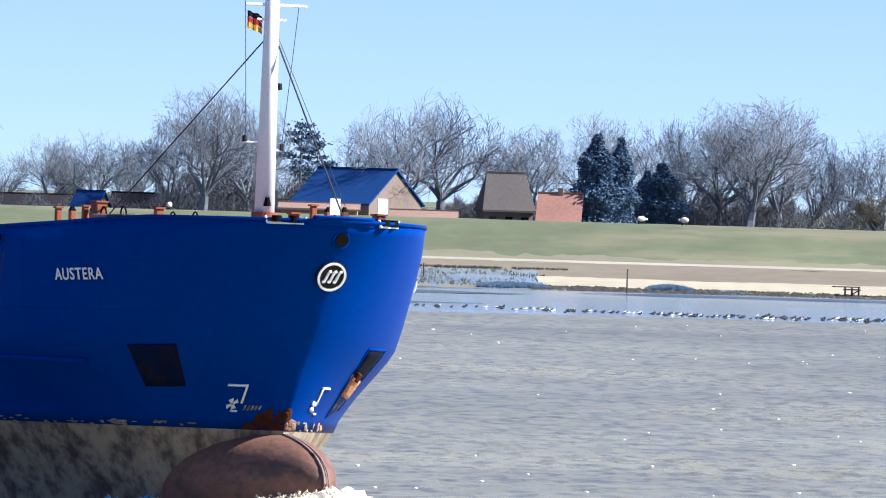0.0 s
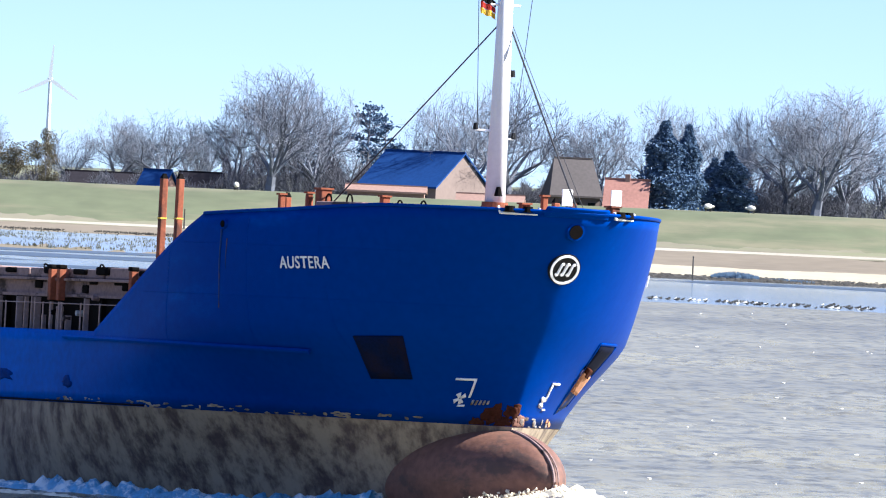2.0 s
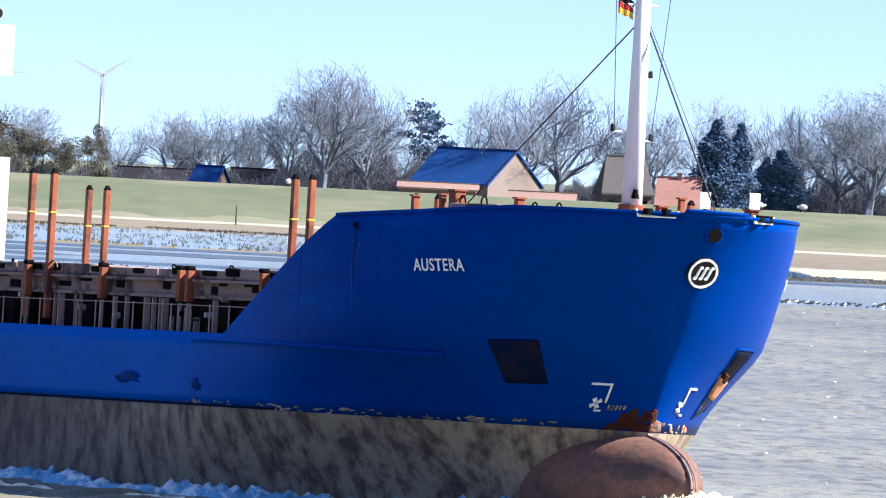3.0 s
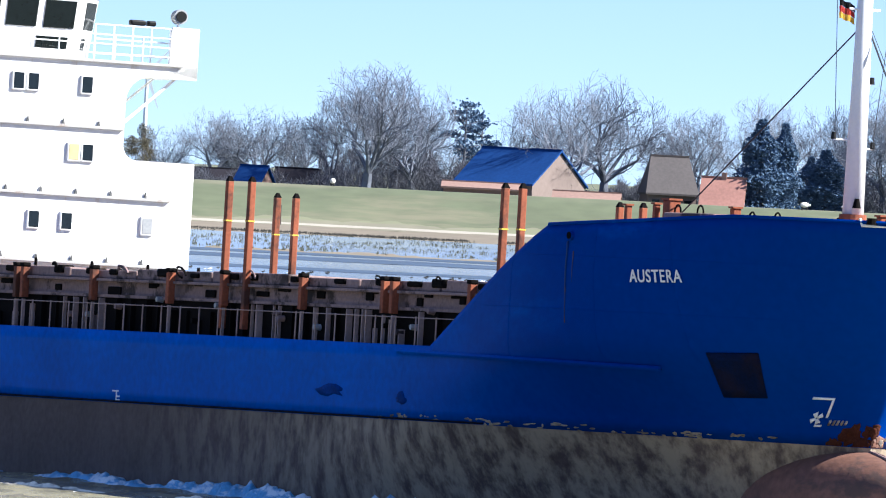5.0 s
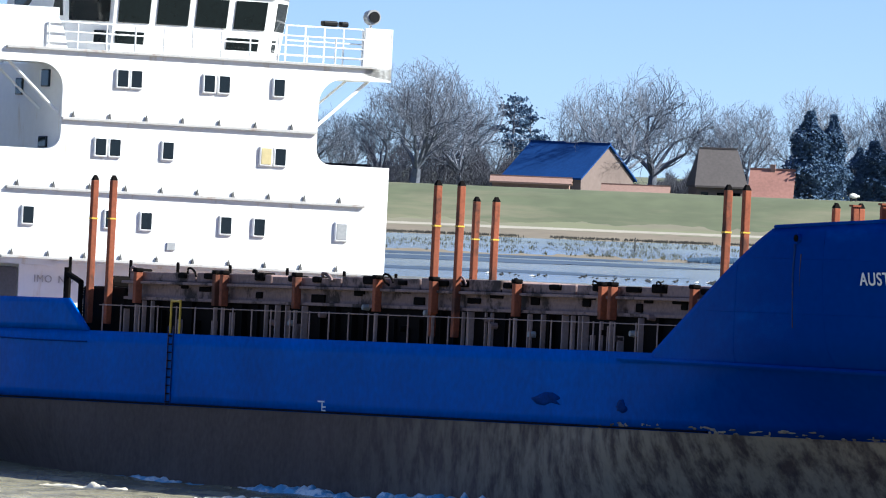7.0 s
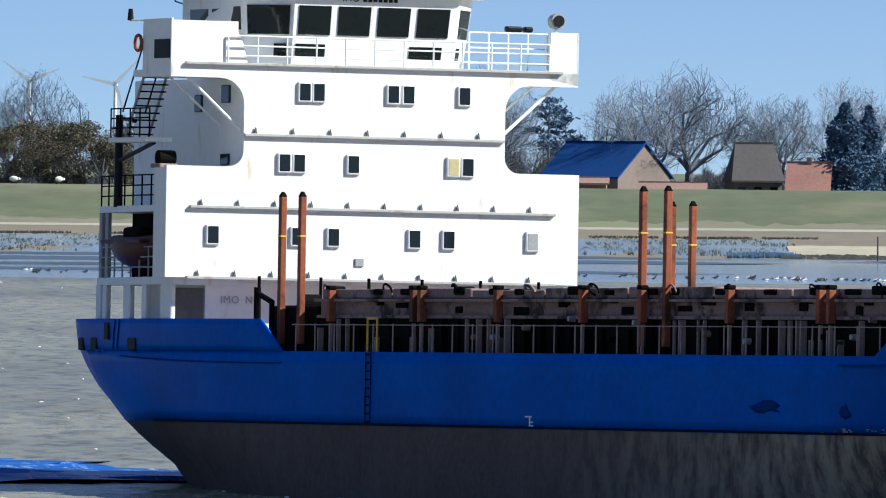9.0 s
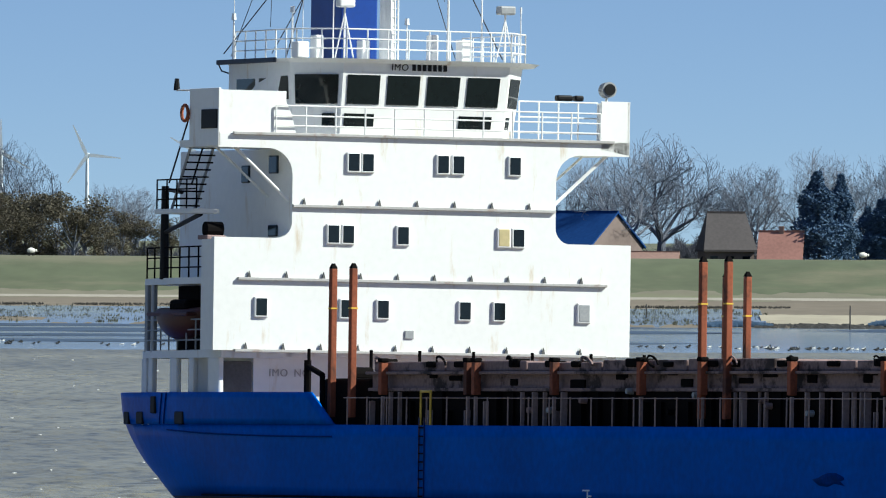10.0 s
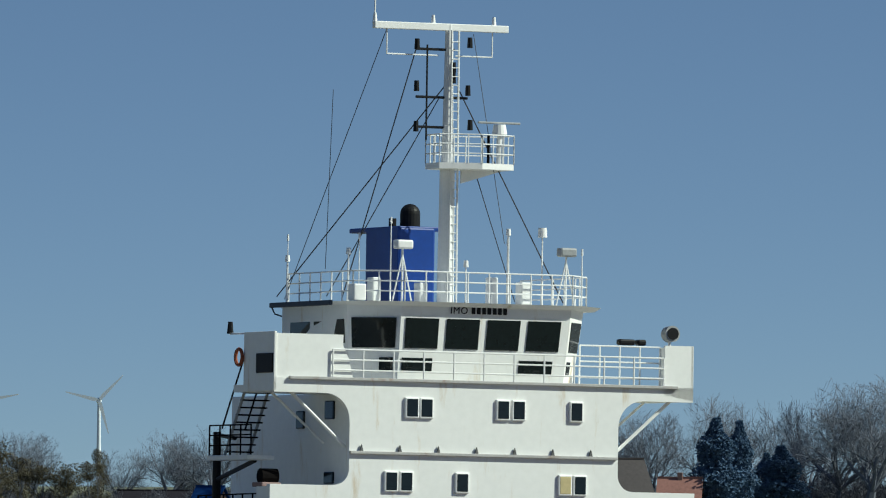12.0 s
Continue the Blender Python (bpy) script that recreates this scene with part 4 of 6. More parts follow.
def build_hold(ship):
    # hatch coaming, its stays, covers and posts
    y0 = 6.75
    coam = part("hatch_coaming", box((10.6, -y0, 4.2), (58.5, y0, 6.12)), M_BROWN, ship, "dark red-brown hatch coaming with rust")
    for s in (-1, 1):
        part("coaming_flange", box((10.6, s * y0 - 0.28, 6.02), (58.5, s * y0 + 0.28, 6.12), 0.02), M_BROWN, coam)
        part("coaming_band", box((10.6, s * (y0 + 0.04) - 0.12, 5.48), (58.5, s * (y0 + 0.04) + 0.12, 5.58)), M_BROWN, coam)
        # black plate stands in for the shade below the coaming flange
        part("shadow_plate", box((10.6, s * (y0 + 0.02) - 0.03, 4.3), (58.5, s * (y0 + 0.02) + 0.03, 5.47)), M_DARK, coam, "black plate for the shade on the lower coaming")
    rng = random.Random(4)
    x = 10.9
    while x < 58:
        ln = min(rng.choice([5.6, 6.2]), 58.4 - x)
        top = 6.47 + rng.uniform(-0.07, 0.07)
        part("hatch_cover", box((x, -y0 - 0.1, 6.12), (x + ln - 0.12, y0 + 0.1, top), 0.05), M_BROWN, ship, "dark worn steel hatch cover")
        x += ln
    stays = (12.1, 18.7, 19.3, 25.2, 31.6, 36.0, 42.3, 48.7, 49.4, 55.3)
    for x in stays:
        for s in (-1, 1):
            y = s * (y0 + 0.32)
            st = part("coaming_stay", box((x - 0.12, y - 0.13, 5.35), (x + 0.12, y + 0.13, 6.42), 0.03), M_ORANGE, ship, "orange-brown coaming stay")
            part("leg", box((x - 0.05, y - 0.05, 4.2), (x + 0.05, y + 0.05, 5.3)), M_POST, st)
            part("cleat", box((x - 0.17, y - 0.15, 6.42), (x + 0.15, y + 0.15, 6.56), 0.04), M_DARK, st)
    # clutter on the covers
    for k in range(16):
        x = 12 + k * 2.9 + rng.uniform(-0.8, 0.8)
        h = rng.uniform(0.04, 0.17)
        part("hatch_fitting", box((x, -y0 - 0.2, 6.25), (x + rng.uniform(0.3, 1.4), -y0 + 0.3, 6.38 + h), 0.06), M_DARK, ship)
    # hoses, clamps and lashings hung over the coaming
    for k in range(9):
        x = 11.5 + k * 5.2 + rng.uniform(-0.6, 0.6)
        w, h = rng.uniform(0.2, 0.4), rng.uniform(0.1, 0.2)
        pts = [(x + w * math.cos(a), -y0 - 0.22, 6.42 + h * math.sin(a) - 0.1 * math.cos(a)) for a in np.linspace(0, math.pi * rng.uniform(1.0, 1.7), 10)]
        part("hose", bent_rod(pts, rng.uniform(0.03, 0.06)), rng.choice([M_DARK, M_DARK, M_BROWN]), ship)
    for k in range(22):
        x, z = rng.uniform(11.5, 57), rng.uniform(5.65, 6.15)
        part("grime_plate", box((x, -y0 - 0.06, z - rng.uniform(0.08, 0.2)), (x + rng.uniform(0.3, 1.1), -y0 + 0.02, z + rng.uniform(0.05, 0.2)), 0.03), M_DARK, coam)
    # small stiffeners below the flange
    x = 10.9
    while x < 58:
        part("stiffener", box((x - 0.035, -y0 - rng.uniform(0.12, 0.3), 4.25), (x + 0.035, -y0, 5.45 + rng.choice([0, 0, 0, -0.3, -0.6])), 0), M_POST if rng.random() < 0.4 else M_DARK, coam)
        x += rng.choice([0.5, 0.7, 1.0, 1.4])
    for k in range(14):
        x = rng.uniform(12, 57)
        z = rng.uniform(4.7, 5.5)
        part("valve", rod((x, -y0 - 0.34, z), (x, -y0 - 0.1, z), 0.09, 0.11, 10), rng.choice([M_BROWN, M_DARK, M_GREY]), coam)
    # guard rail on the deck edge
    bm = bmesh.new()
    add_rod(bm, (10.2, -HALF + 0.12, 5.24), (57.0, -HALF + 0.12, 5.24), 0.016, sides=5)
    rail = part("guard_wire", bm, M_POST, ship)
    x = 10.5
    while x < 55.5:
        part("rail_post", rod((x, -HALF + 0.12, 4.2), (x, -HALF + 0.12, 5.28), 0.028, sides=6), M_POST, rail)
        x += 1.55
    # tall cargo stanchions
    for s in (-1, 1):
        for x in (8.0, 9.6, 35.9, 37.7, 57.3, 58.6):
            y = s * 7.05 if s < 0 else 7.55
            b = part("cargo_stanchion", box((x - 0.12, y - 0.11, 4.6), (x + 0.12, y + 0.11, 9.55), 0.03), M_ORANGE, ship, "tall rust-brown cargo stanchion")
            bm = bmesh.new()
            add_prism(bm, [(x - 0.12, y - 0.11), (x + 0.12, y - 0.11), (x + 0.12, y + 0.11), (x - 0.12, y + 0.11)], 9.55, 9.72,
                      [(x - 0.05, y - 0.04), (x + 0.05, y - 0.04), (x + 0.05, y + 0.04), (x - 0.05, y + 0.04)])
            part("tip", bm, M_DARK, b)
            part("yellow_band", box((x - 0.13, y - 0.12, 8.2), (x + 0.13, y + 0.12, 8.25)), M_YELLOW, b)
    # pilot ladder with yellow rails
    lad = part("side_ladder", box((16.46, -HALF - 0.06, 1.9), (16.49, -HALF - 0.02, 4.6)), M_STREAK, ship, "dark side ladder with yellow handrails")
    part("rail", box((16.86, -HALF - 0.06, 1.9), (16.89, -HALF - 0.02, 4.6)), M_STREAK, lad)
    for k in range(9):
        part("rung", box((16.5, -HALF - 0.07, 2.0 + 0.28 * k), (16.85, -HALF - 0.03, 2.05 + 0.28 * k)), M_DARK, lad)
    for x in (16.3, 17.05):
        part("handrail", rod((x, -HALF + 0.1, 4.3), (x, -HALF + 0.1, 5.5), 0.04), M_YELLOW, lad)
    part("handrail", rod((16.3, -HALF + 0.1, 5.45), (17.05, -HALF + 0.1, 5.45), 0.04), M_YELLOW, lad)


def window(parent, y, z, w=0.42, h=0.6, x=0.0, glass=None):
    """A small cabin window with rounded frame on the deckhouse front."""
    fr = part("window", box((x - 0.04, y - w / 2 - 0.05, z - h / 2 - 0.05), (x + 0.09, y + w / 2 + 0.05, z + h / 2 + 0.05), 0.04), M_PLAINWHITE, parent)
    part("pane", box((x + 0.06, y - w / 2, z - h / 2), (x + 0.1, y + w / 2, z + h / 2), 0.03), glass or M_GLASS, fr)
    return fr


def ledge(parent, y0, y1, z, brackets=True):
    lg = part("ledge", box((-0.02, y0, z - 0.05), (0.12, y1, z + 0.05), 0.015), M_SILL, parent)
    n = max(2, int((y1 - y0) / 1.34))
    for k in range(n if brackets else 0):
        y = y0 + (y1 - y0) * (k + 0.3) / n
        # the brackets' shade is put into their grey
        part("bracket", slab([(0.02, y - 0.06, z + 0.05), (0.02, y + 0.06, z + 0.05), (0.02, y, z + 0.27)], 0.06, (1, 0, 0)), M_SHADEGREY, lg)


def build_deckhouse(ship):
    # full-width screen, then the narrower upper house, with curved brackets to the wings
    W = 7.82
    n = 8
    prof = [(-W, 6.85), (W, 6.85), (W, 10.68)]
    R = 0.55
    prof += [(4.95 + R, 10.68)] + [(4.95 + R - R * math.sin(a), 10.68 + R - R * math.cos(a)) for a in np.linspace(0.15, math.pi / 2, n)]
    R2 = 0.9
    prof += [(4.95 + R2 - R2 * math.cos(a), 13.72 - R2 + R2 * math.sin(a)) for a in np.linspace(0, math.pi / 2, n)]
    prof += [(W - 0.1, 13.72), (W - 0.1, 14.2)]
    left = [(-y, z) for y, z in prof[2:]][::-1]
    prof = prof + left
    screen = part("deckhouse_front", slab([(0, y, z) for y, z in prof], 0.25, (-1, 0, 0)), M_WHITE, ship, "bright white deckhouse front with faint rust streaks")
    # body of the house behind
    part("deckhouse", box((-9.5, -4.9, 6.85), (-0.2, 4.9, 13.75), 0.05), M_WHITE, ship, "white deckhouse")
    part("deckhouse_wing", box((-1.1, -W + 0.02, 6.85), (-0.2, -4.8, 10.6)), M_WHITE, ship)
    part("deckhouse_wing", box((-1.6, 4.8, 6.85), (-0.2, W - 0.02, 10.6)), M_WHITE, ship)
    low = part("poop_front", box((-6.3, -5.9, 4.2), (-0.9, 7.5, 6.9)), M_WHITE, ship, "white lower deckhouse front")
    # grey plate stands in for the dark inside the doorway
    part("doorway", box((-0.95, -7.3, 4.3), (-0.86, -5.95, 6.5), 0.05), M_SHADEGREY, low, "grey plate in place of a shaded doorway")
    part("poop_side_deck", box((-9.5, -5.0, 6.68), (-0.2, 7.4, 6.88)), M_WHITE, ship)
    lettering("wall_word", "IMO", 0.36, lambda r, u: (-0.87, r - 4.98, 6.0 + u), M_SILL, low, label="faded grey letters")
    lettering("wall_word", "NO", 0.36, lambda r, u: (-0.87, r - 4.1, 6.0 + u), M_SILL, low, label="faded grey letters")
    ledge(screen, -7.05, 6.9, 6.85)
    ledge(screen, -6.95, 6.9, 9.28)
    ledge(screen, -4.95, 4.9, 11.78)
    ledge(screen, -7.2, 7.1, 14.2, False)
    for y in (-2.7, -2.17, 0.65, 1.23, 3.36):
        window(screen, y, 13.3)
    for y in (-3.42, -2.87, -0.82, 2.98, 3.53):
        window(screen, y, 10.85, glass=M_CURTAIN if y == 2.98 else None)
    for y in (-6.07, -2.9, -1.53, 1.55, 2.85, 6.05):
        window(screen, y, 8.33, glass=M_GREY if y == 6.05 else None)
    part("vent_grille", box((0, -0.68, 7.35), (0.05, -0.36, 7.62), 0.01), M_GREY, screen)
    # side windows in the shaded side of the upper house
    for x, z, w, h in ((-1.6, 13.2, 0.7, 0.62), (-1.6, 10.95, 0.7, 0.4), (-3.9, 12.9, 0.6, 0.6)):
        part("side_window", box((x - w / 2, -4.98, z - h / 2), (x + w / 2, -4.88, z + h / 2), 0.04), M_GLASS, ship)
    # wing struts
    for s in (-1, 1):
        part("wing_strut", rod((-0.3, s * 7.0, 13.75), (-0.3, s * 4.95, 11.95), 0.06), M_PLAINWHITE, ship)
        part("wing_strut", rod((-2.0, s * 6.9, 13.75), (-2.0, s * 4.95, 12.1), 0.045), M_PLAINWHITE, ship)
    part("bridge_deck", box((-3.2, -W + 0.1, 13.74), (-0.02, W - 0.1, 13.98)), M_WHITE, ship)
    # wing ends with their solid bulwarks
    wing = part("bridge_wing", slab([(-0.05, -7.72, 13.75), (-0.05, -4.8, 14.15), (-0.05, -5.0, 14.9), (-0.05, -5.2, 15.3), (-0.05, -5.2, 15.66), (-0.05, -7.72, 15.66)], 0.1, (-1, 0, 0)), M_WHITE, ship, "solid white bulwark of the bridge wing")
    part("end_plate", box((-2.4, -7.74, 13.75), (0.0, -7.64, 15.72), 0.02), M_WHITE, wing)
    part("sidelight_screen", box((-1.35, -7.78, 14.35), (-0.06, -7.62, 15.0), 0.02), M_BLACK, wing, "black side-light box")
    wing2 = part("bridge_wing", slab([(0.0, 6.65, 13.95), (0.0, 7.72, 13.75), (0.0, 7.72, 15.6), (0.0, 6.65, 15.6)], 0.1, (-1, 0, 0)), M_WHITE, ship, "solid white bulwark of the bridge wing")
    part("end_plate", box((-2.4, 7.62, 13.75), (0.0, 7.72, 15.6), 0.02), M_WHITE, wing2)
    lamp = part("search_light", rod((-0.9, 7.2, 16.0), (-0.55, 7.2, 16.02), 0.27, 0.27, 20), M_GREY, ship, "round searchlight on the bridge wing")
    part("lens", rod((-0.56, 7.2, 16.02), (-0.5, 7.2, 16.02), 0.2, 0.2, 20), M_BLACK, lamp)
    part("bracket", rod((-0.8, 7.2, 15.55), (-0.8, 7.2, 15.8), 0.05), M_PLAINWHITE, lamp)
    for y, w in ((5.6, 0.3), (6.15, 0.16)):
        part("wing_fitting", box((-1.0, y - w, 15.6), (-0.7, y + w, 15.8), 0.06), M_BLACK, ship)
    # rails along the front of the bridge deck
    railing(ship, (0.02, -5.6, 14.15), (0.02, 6.6, 14.15), 1.02, 3, 11, 0.028)
    railing(ship, (-2.3, 4.6, 14.0), (-2.3, 7.6, 14.0), 1.6, 3, 4, 0.028)


def build_wheelhouse(ship):
    z0, z1 = 14.0, 16.75
    def plan(f, d=0.0):
        x = -0.85 + 0.3 * f
        o = 0.28 * f
        return [(x + d, -2.85 - d * 0.4), (x + d, 3.25 + o * 0.6 + d * 0.4), (x - 1.25 + d * 0.5, 4.2 + o + d), (-6.9 - d, 4.2 + o + d), (-6.9 - d, -4.27 - d), (x - 1.25 + d * 0.5, -4.0 - o - d)]
    wh = part("wheelhouse", add_prism(bmesh.new(), plan(0), z0, z1, plan(1)), M_WHITE, ship, "white wheelhouse with a band of dark windows")
    lower, upper = plan(0), plan(1)
    def wall_point(i, j, s, z):
        f = (z - z0) / (z1 - z0)
        a, b = Vector(lower[i]).lerp(Vector(upper[i]), f), Vector(lower[j]).lerp(Vector(upper[j]), f)
        p = a.lerp(b, s)
        n = Vector(((b - a).y, -(b - a).x)).normalized()
        return p, n
    def pane(i, j, s0, s1, za, zb, name="pane", mt=None, off=0.035):
        q = []
        for s, z in ((s0, za), (s1, za), (s1, zb), (s0, zb)):
            p, n = wall_point(i, j, s, z)
            q.append((p.x + n.x * off, p.y + n.y * off, z))
        part(name, slab(q, 0.05, (-n.x, -n.y, 0)), mt or M_GLASS, wh)
    for k in range(4):
        pane(0, 1, 0.03 + k * 0.241, 0.224 + k * 0.241, 15.3, 16.3)
    pane(1, 2, 0.12, 0.9, 15.3, 16.3)
    pane(5, 0, 0.08, 0.92, 15.3, 16.3)
    pane(4, 5, 0.78, 0.96, 15.45, 16.25)
    pane(4, 5, 0.5, 0.74, 15.5, 16.2)
    pane(4, 5, 0.14, 0.44, 15.5, 16.2)
    # lower vents in the front
    for s0, s1 in ((0.02, 0.2), (0.72, 0.92)):
        pane(0, 1, s0, s1, 14.55, 14.98, "low_window", M_GLASS)
    pane(5, 0, 0.62, 0.92, 14.55, 14.98, "low_window", M_GLASS)
    pane(1, 2, 0.1, 0.4, 14.55, 14.98, "low_window", M_GLASS)
    # frames between panes
    def roof_plan(d):
        x = -0.55
        return [(x + d, -2.75 - d * 0.5), (x + d, 3.6 + d * 0.5), (x - 1.3 + d * 0.5, 4.78 + d), (-7.0, 4.78 + d), (-7.0, -4.15 - d), (x - 1.3 + d * 0.5, -4.15 - d)]
    part("roof", add_prism(bmesh.new(), roof_plan(0.1), 16.7, 16.84, roof_plan(0.3)), M_WHITE, wh, "thin overhanging white roof edge")
    # dark strip and pipe on the roof's starboard edge only
    part("edge_strip", box((-7.0, -4.72, 16.7), (-2.2, -4.6, 16.87), 0.03), M_ROOFEDGE, wh, "dark navy strip along the starboard roof edge")
    part("edge_pipe", bent_rod([(-6.95, -4.64, 16.72), (-6.9, -4.55, 16.5), (-6.8, -4.32, 16.42)], 0.03), M_ROOFEDGE, wh)
    # ship number on the front
    def at(r, u):
        # r: offset to port of the middle
        p, n = wall_point(0, 1, (r + 2.85) / 6.1, 16.48 + u)
        return (p.x + 0.04, p.y, 16.48 + u)
    lettering("register_word", "IMO", 0.32, lambda r, u: at(r - 0.8, u), M_BLACK, wh, label="black letters")
    for k in range(7):
        p = at(-0.28 + k * 0.19, 0.0)
        part("number_bar", box((p[0] - 0.01, p[1] - 0.065, p[2] + 0.0), (p[0] + 0.02, p[1] + 0.065, p[2] + 0.22)), M_BLACK, wh)
    # rail of the monkey island
    pts = roof_plan(-0.15)
    order = [4, 5, 0, 1, 2, 3]
    for a, b in zip(order[:-1], order[1:]):
        pa, pb = pts[a], pts[b]
        ln = (Vector(pa) - Vector(pb)).length
        railing(ship, (*pa, 16.86), (*pb, 16.86), 1.0, 3, max(2, int(ln / 0.75)), 0.024)


def build_top(ship):
    z = 16.86
    fun = part("funnel", box((-7.2, -1.1, z), (-4.6, 0.28, 19.47), 0.08), M_FUNNEL, ship, "blue funnel with black exhaust pipes")
    part("funnel_lip", box((-8.5, -1.1, 19.34), (-4.62, 0.42, 19.5), 0.04), M_FUNNEL, fun)
    bm = rod((-5.6, -0.2, 19.4), (-5.6, -0.2, 19.95), 0.34, sides=20)
    bmesh.ops.create_uvsphere(bm, u_segments=20, v_segments=12, radius=0.34, matrix=Matrix.Translation((-5.6, -0.2, 19.95)))
    part("exhaust_pipe", bm, M_BLACK, fun, "black exhaust with hood")
    part("exhaust_pipe", rod((-5.6, -0.85, 19.4), (-5.6, -0.85, 19.78), 0.13, sides=14), M_BLACK, fun)
    # radar mast
    mx, my, py = -2.6, -0.28, 0.0
    mast = part("radar_mast", rod((mx, my, z), (mx, my, 21.4), 0.29, 0.25, 20), M_PLAINWHITE, ship, "white radar mast with platform and yards")
    part("upper_pole", rod((mx, my, 21.3), (mx, my, 26.2), 0.2, 0.13, 16), M_PLAINWHITE, mast)
    part("ladder_rail", rod((mx + 0.3, my + 0.26, z), (mx + 0.25, my + 0.24, 26.0), 0.035, sides=6), M_PLAINWHITE, mast)
    part("ladder_rail", rod((mx + 0.3, my - 0.02, z), (mx + 0.25, my - 0.02, 26.0), 0.035, sides=6), M_PLAINWHITE, mast)
    for k in range(30):
        zz = 17.2 + 0.29 * k
        part("rung", rod((mx + 0.28, my, zz), (mx + 0.28, my + 0.25, zz), 0.018, sides=5), M_PLAINWHITE, mast)
    plat = [(mx + 0.9, py - 1.0), (mx + 1.3, py + 0.4), (mx + 0.9, py + 1.75), (mx - 0.4, py + 1.75), (mx - 0.8, py + 0.2), (mx - 0.4, py - 0.9)]
    pf = part("radar_platform", add_prism(bmesh.new(), plat, 21.35, 21.55), M_PLAINWHITE, mast, "white radar platform")
    part("gusset", slab([(mx, py + 0.2, 20.9), (mx, py + 1.7, 21.35), (mx, py + 0.2, 21.35)], 0.1, (1, 0, 0)), M_PLAINWHITE, pf)
    for a, b in zip(plat, plat[1:] + plat[:1]):
        railing(pf, (*a, 21.55), (*b, 21.55), 0.95, 3, 3, 0.02)
    sc = part("radar_stand", rod((mx + 0.6, py + 1.35, 21.5), (mx + 0.6, py + 1.35, 22.6), 0.08), M_PLAINWHITE, pf)
    part("radar_gearbox", rod((mx + 0.6, py + 1.35, 22.55), (mx + 0.6, py + 1.35, 22.88), 0.26, 0.2, 14), M_PLAINWHITE, sc)
    part("radar_scanner", box((mx + 0.55, py + 0.55, 22.9), (mx + 0.65, py + 2.1, 22.97), 0.02), M_GREY, sc)
    part("lamp_stand", rod((mx + 0.8, py + 0.85, 21.5), (mx + 0.8, py + 0.85, 22.5), 0.05), M_DARK, pf)
    yard = part("yard", box((mx - 0.1, my - 2.8, 25.98), (mx + 0.12, my + 2.15, 26.22), 0.02), M_PLAINWHITE, mast, "white top yard with lamps")
    for y in (-2.75, -0.6, 1.65):
        part("aerial", rod((mx, my + y, 26.15), (mx, my + y, 26.5), 0.09, 0.05, 10), M_PLAINWHITE, yard)
    part("aerial", rod((mx, my - 2.75, 26.1), (mx, my - 2.75, 28.2), 0.03, sides=6), M_PLAINWHITE, yard)
    for y0, y1 in ((-2.3, -0.4), (0.25, 1.6)):
        out = y0 if y0 < 0 else y1
        part("hanger", rod((mx, my + out, 26.0), (mx, my + out, 25.15), 0.025, sides=6), M_PLAINWHITE, yard)
        part("hanger", rod((mx, my + y0, 25.15), (mx, my + y1, 25.15), 0.025, sides=6), M_PLAINWHITE, yard)
    rack = part("lamp_rack", rod((mx, my - 0.8, 22.3), (mx, my - 0.8, 25.5), 0.035, sides=6), M_BLACK, mast, "black lamp rack")
    for zz in (22.75, 23.75, 25.35):
        part("arm", rod((mx, my - 1.2, zz), (mx, my + (0.7 if zz == 23.75 else 0.2), zz), 0.045, sides=6), M_BLACK, rack)
    for y, zz in ((-1.25, 22.75), (-1.25, 24.1), (-1.25, 25.5), (0.75, 22.85), (0.65, 24.0), (0.7, 25.6), (0.1, 24.75), (0.1, 24.4)):
        part("signal_lamp", rod((mx + 0.15, my + y, zz - 0.17), (mx + 0.15, my + y, zz + 0.18), 0.095, 0.08, 10), M_BLACK, rack)
    # aerials and floodlights on the wheelhouse roof
    for x, y, h, r in ((-6.9, -4.1, 2.1, 0.025), (-6.7, -4.2, 1.4, 0.05), (-3.6, -3.4, 1.6, 0.05), (-3.4, -3.1, 2.1, 0.02), (-2.0, -2.6, 2.6, 0.03), (-1.2, 1.35, 2.3, 0.06), (-2.0, 3.0, 2.4, 0.04), (-1.2, 4.1, 1.7, 0.03), (-2.6, 2.0, 2.0, 0.02), (-1.2, -0.2, 1.2, 0.035)):
        an = part("aerial", rod((x, y, z), (x, y, z + h), r, r * 0.6, 8), M_PLAINWHITE, ship)
        part("aerial_cap", rod((x, y, z + h), (x, y, z + h + 0.22), 0.09 if r > 0.03 else 0.04, 0.07 if r > 0.03 else 0.03, 10), M_PLAINWHITE, an)
    dome = part("aerial_dome", rod((-2.0, 3.0, z + 2.3), (-2.0, 3.0, z + 2.62), 0.16, 0.14, 14), M_PLAINWHITE, ship)
    for x, y, h, s in ((-1.4, -2.45, 1.75, -1), (-1.4, 3.6, 1.65, 1)):
        fl = part("floodlight_stand", rod((x, y, z), (x, y, z + h), 0.04, sides=6), M_PLAINWHITE, ship, "floodlight on a tripod")
        part("leg", rod((x, y, z + h * 0.9), (x, y - 0.35, z), 0.03, sides=6), M_PLAINWHITE, fl)
        part("leg", rod((x, y, z + h * 0.9), (x, y + 0.35, z), 0.03, sides=6), M_PLAINWHITE, fl)
        part("lamp_head", box((x - 0.2, y - 0.28, z + h), (x + 0.2, y + 0.32, z + h + 0.3), 0.06), M_GREY if s > 0 else M_PLAINWHITE, fl)
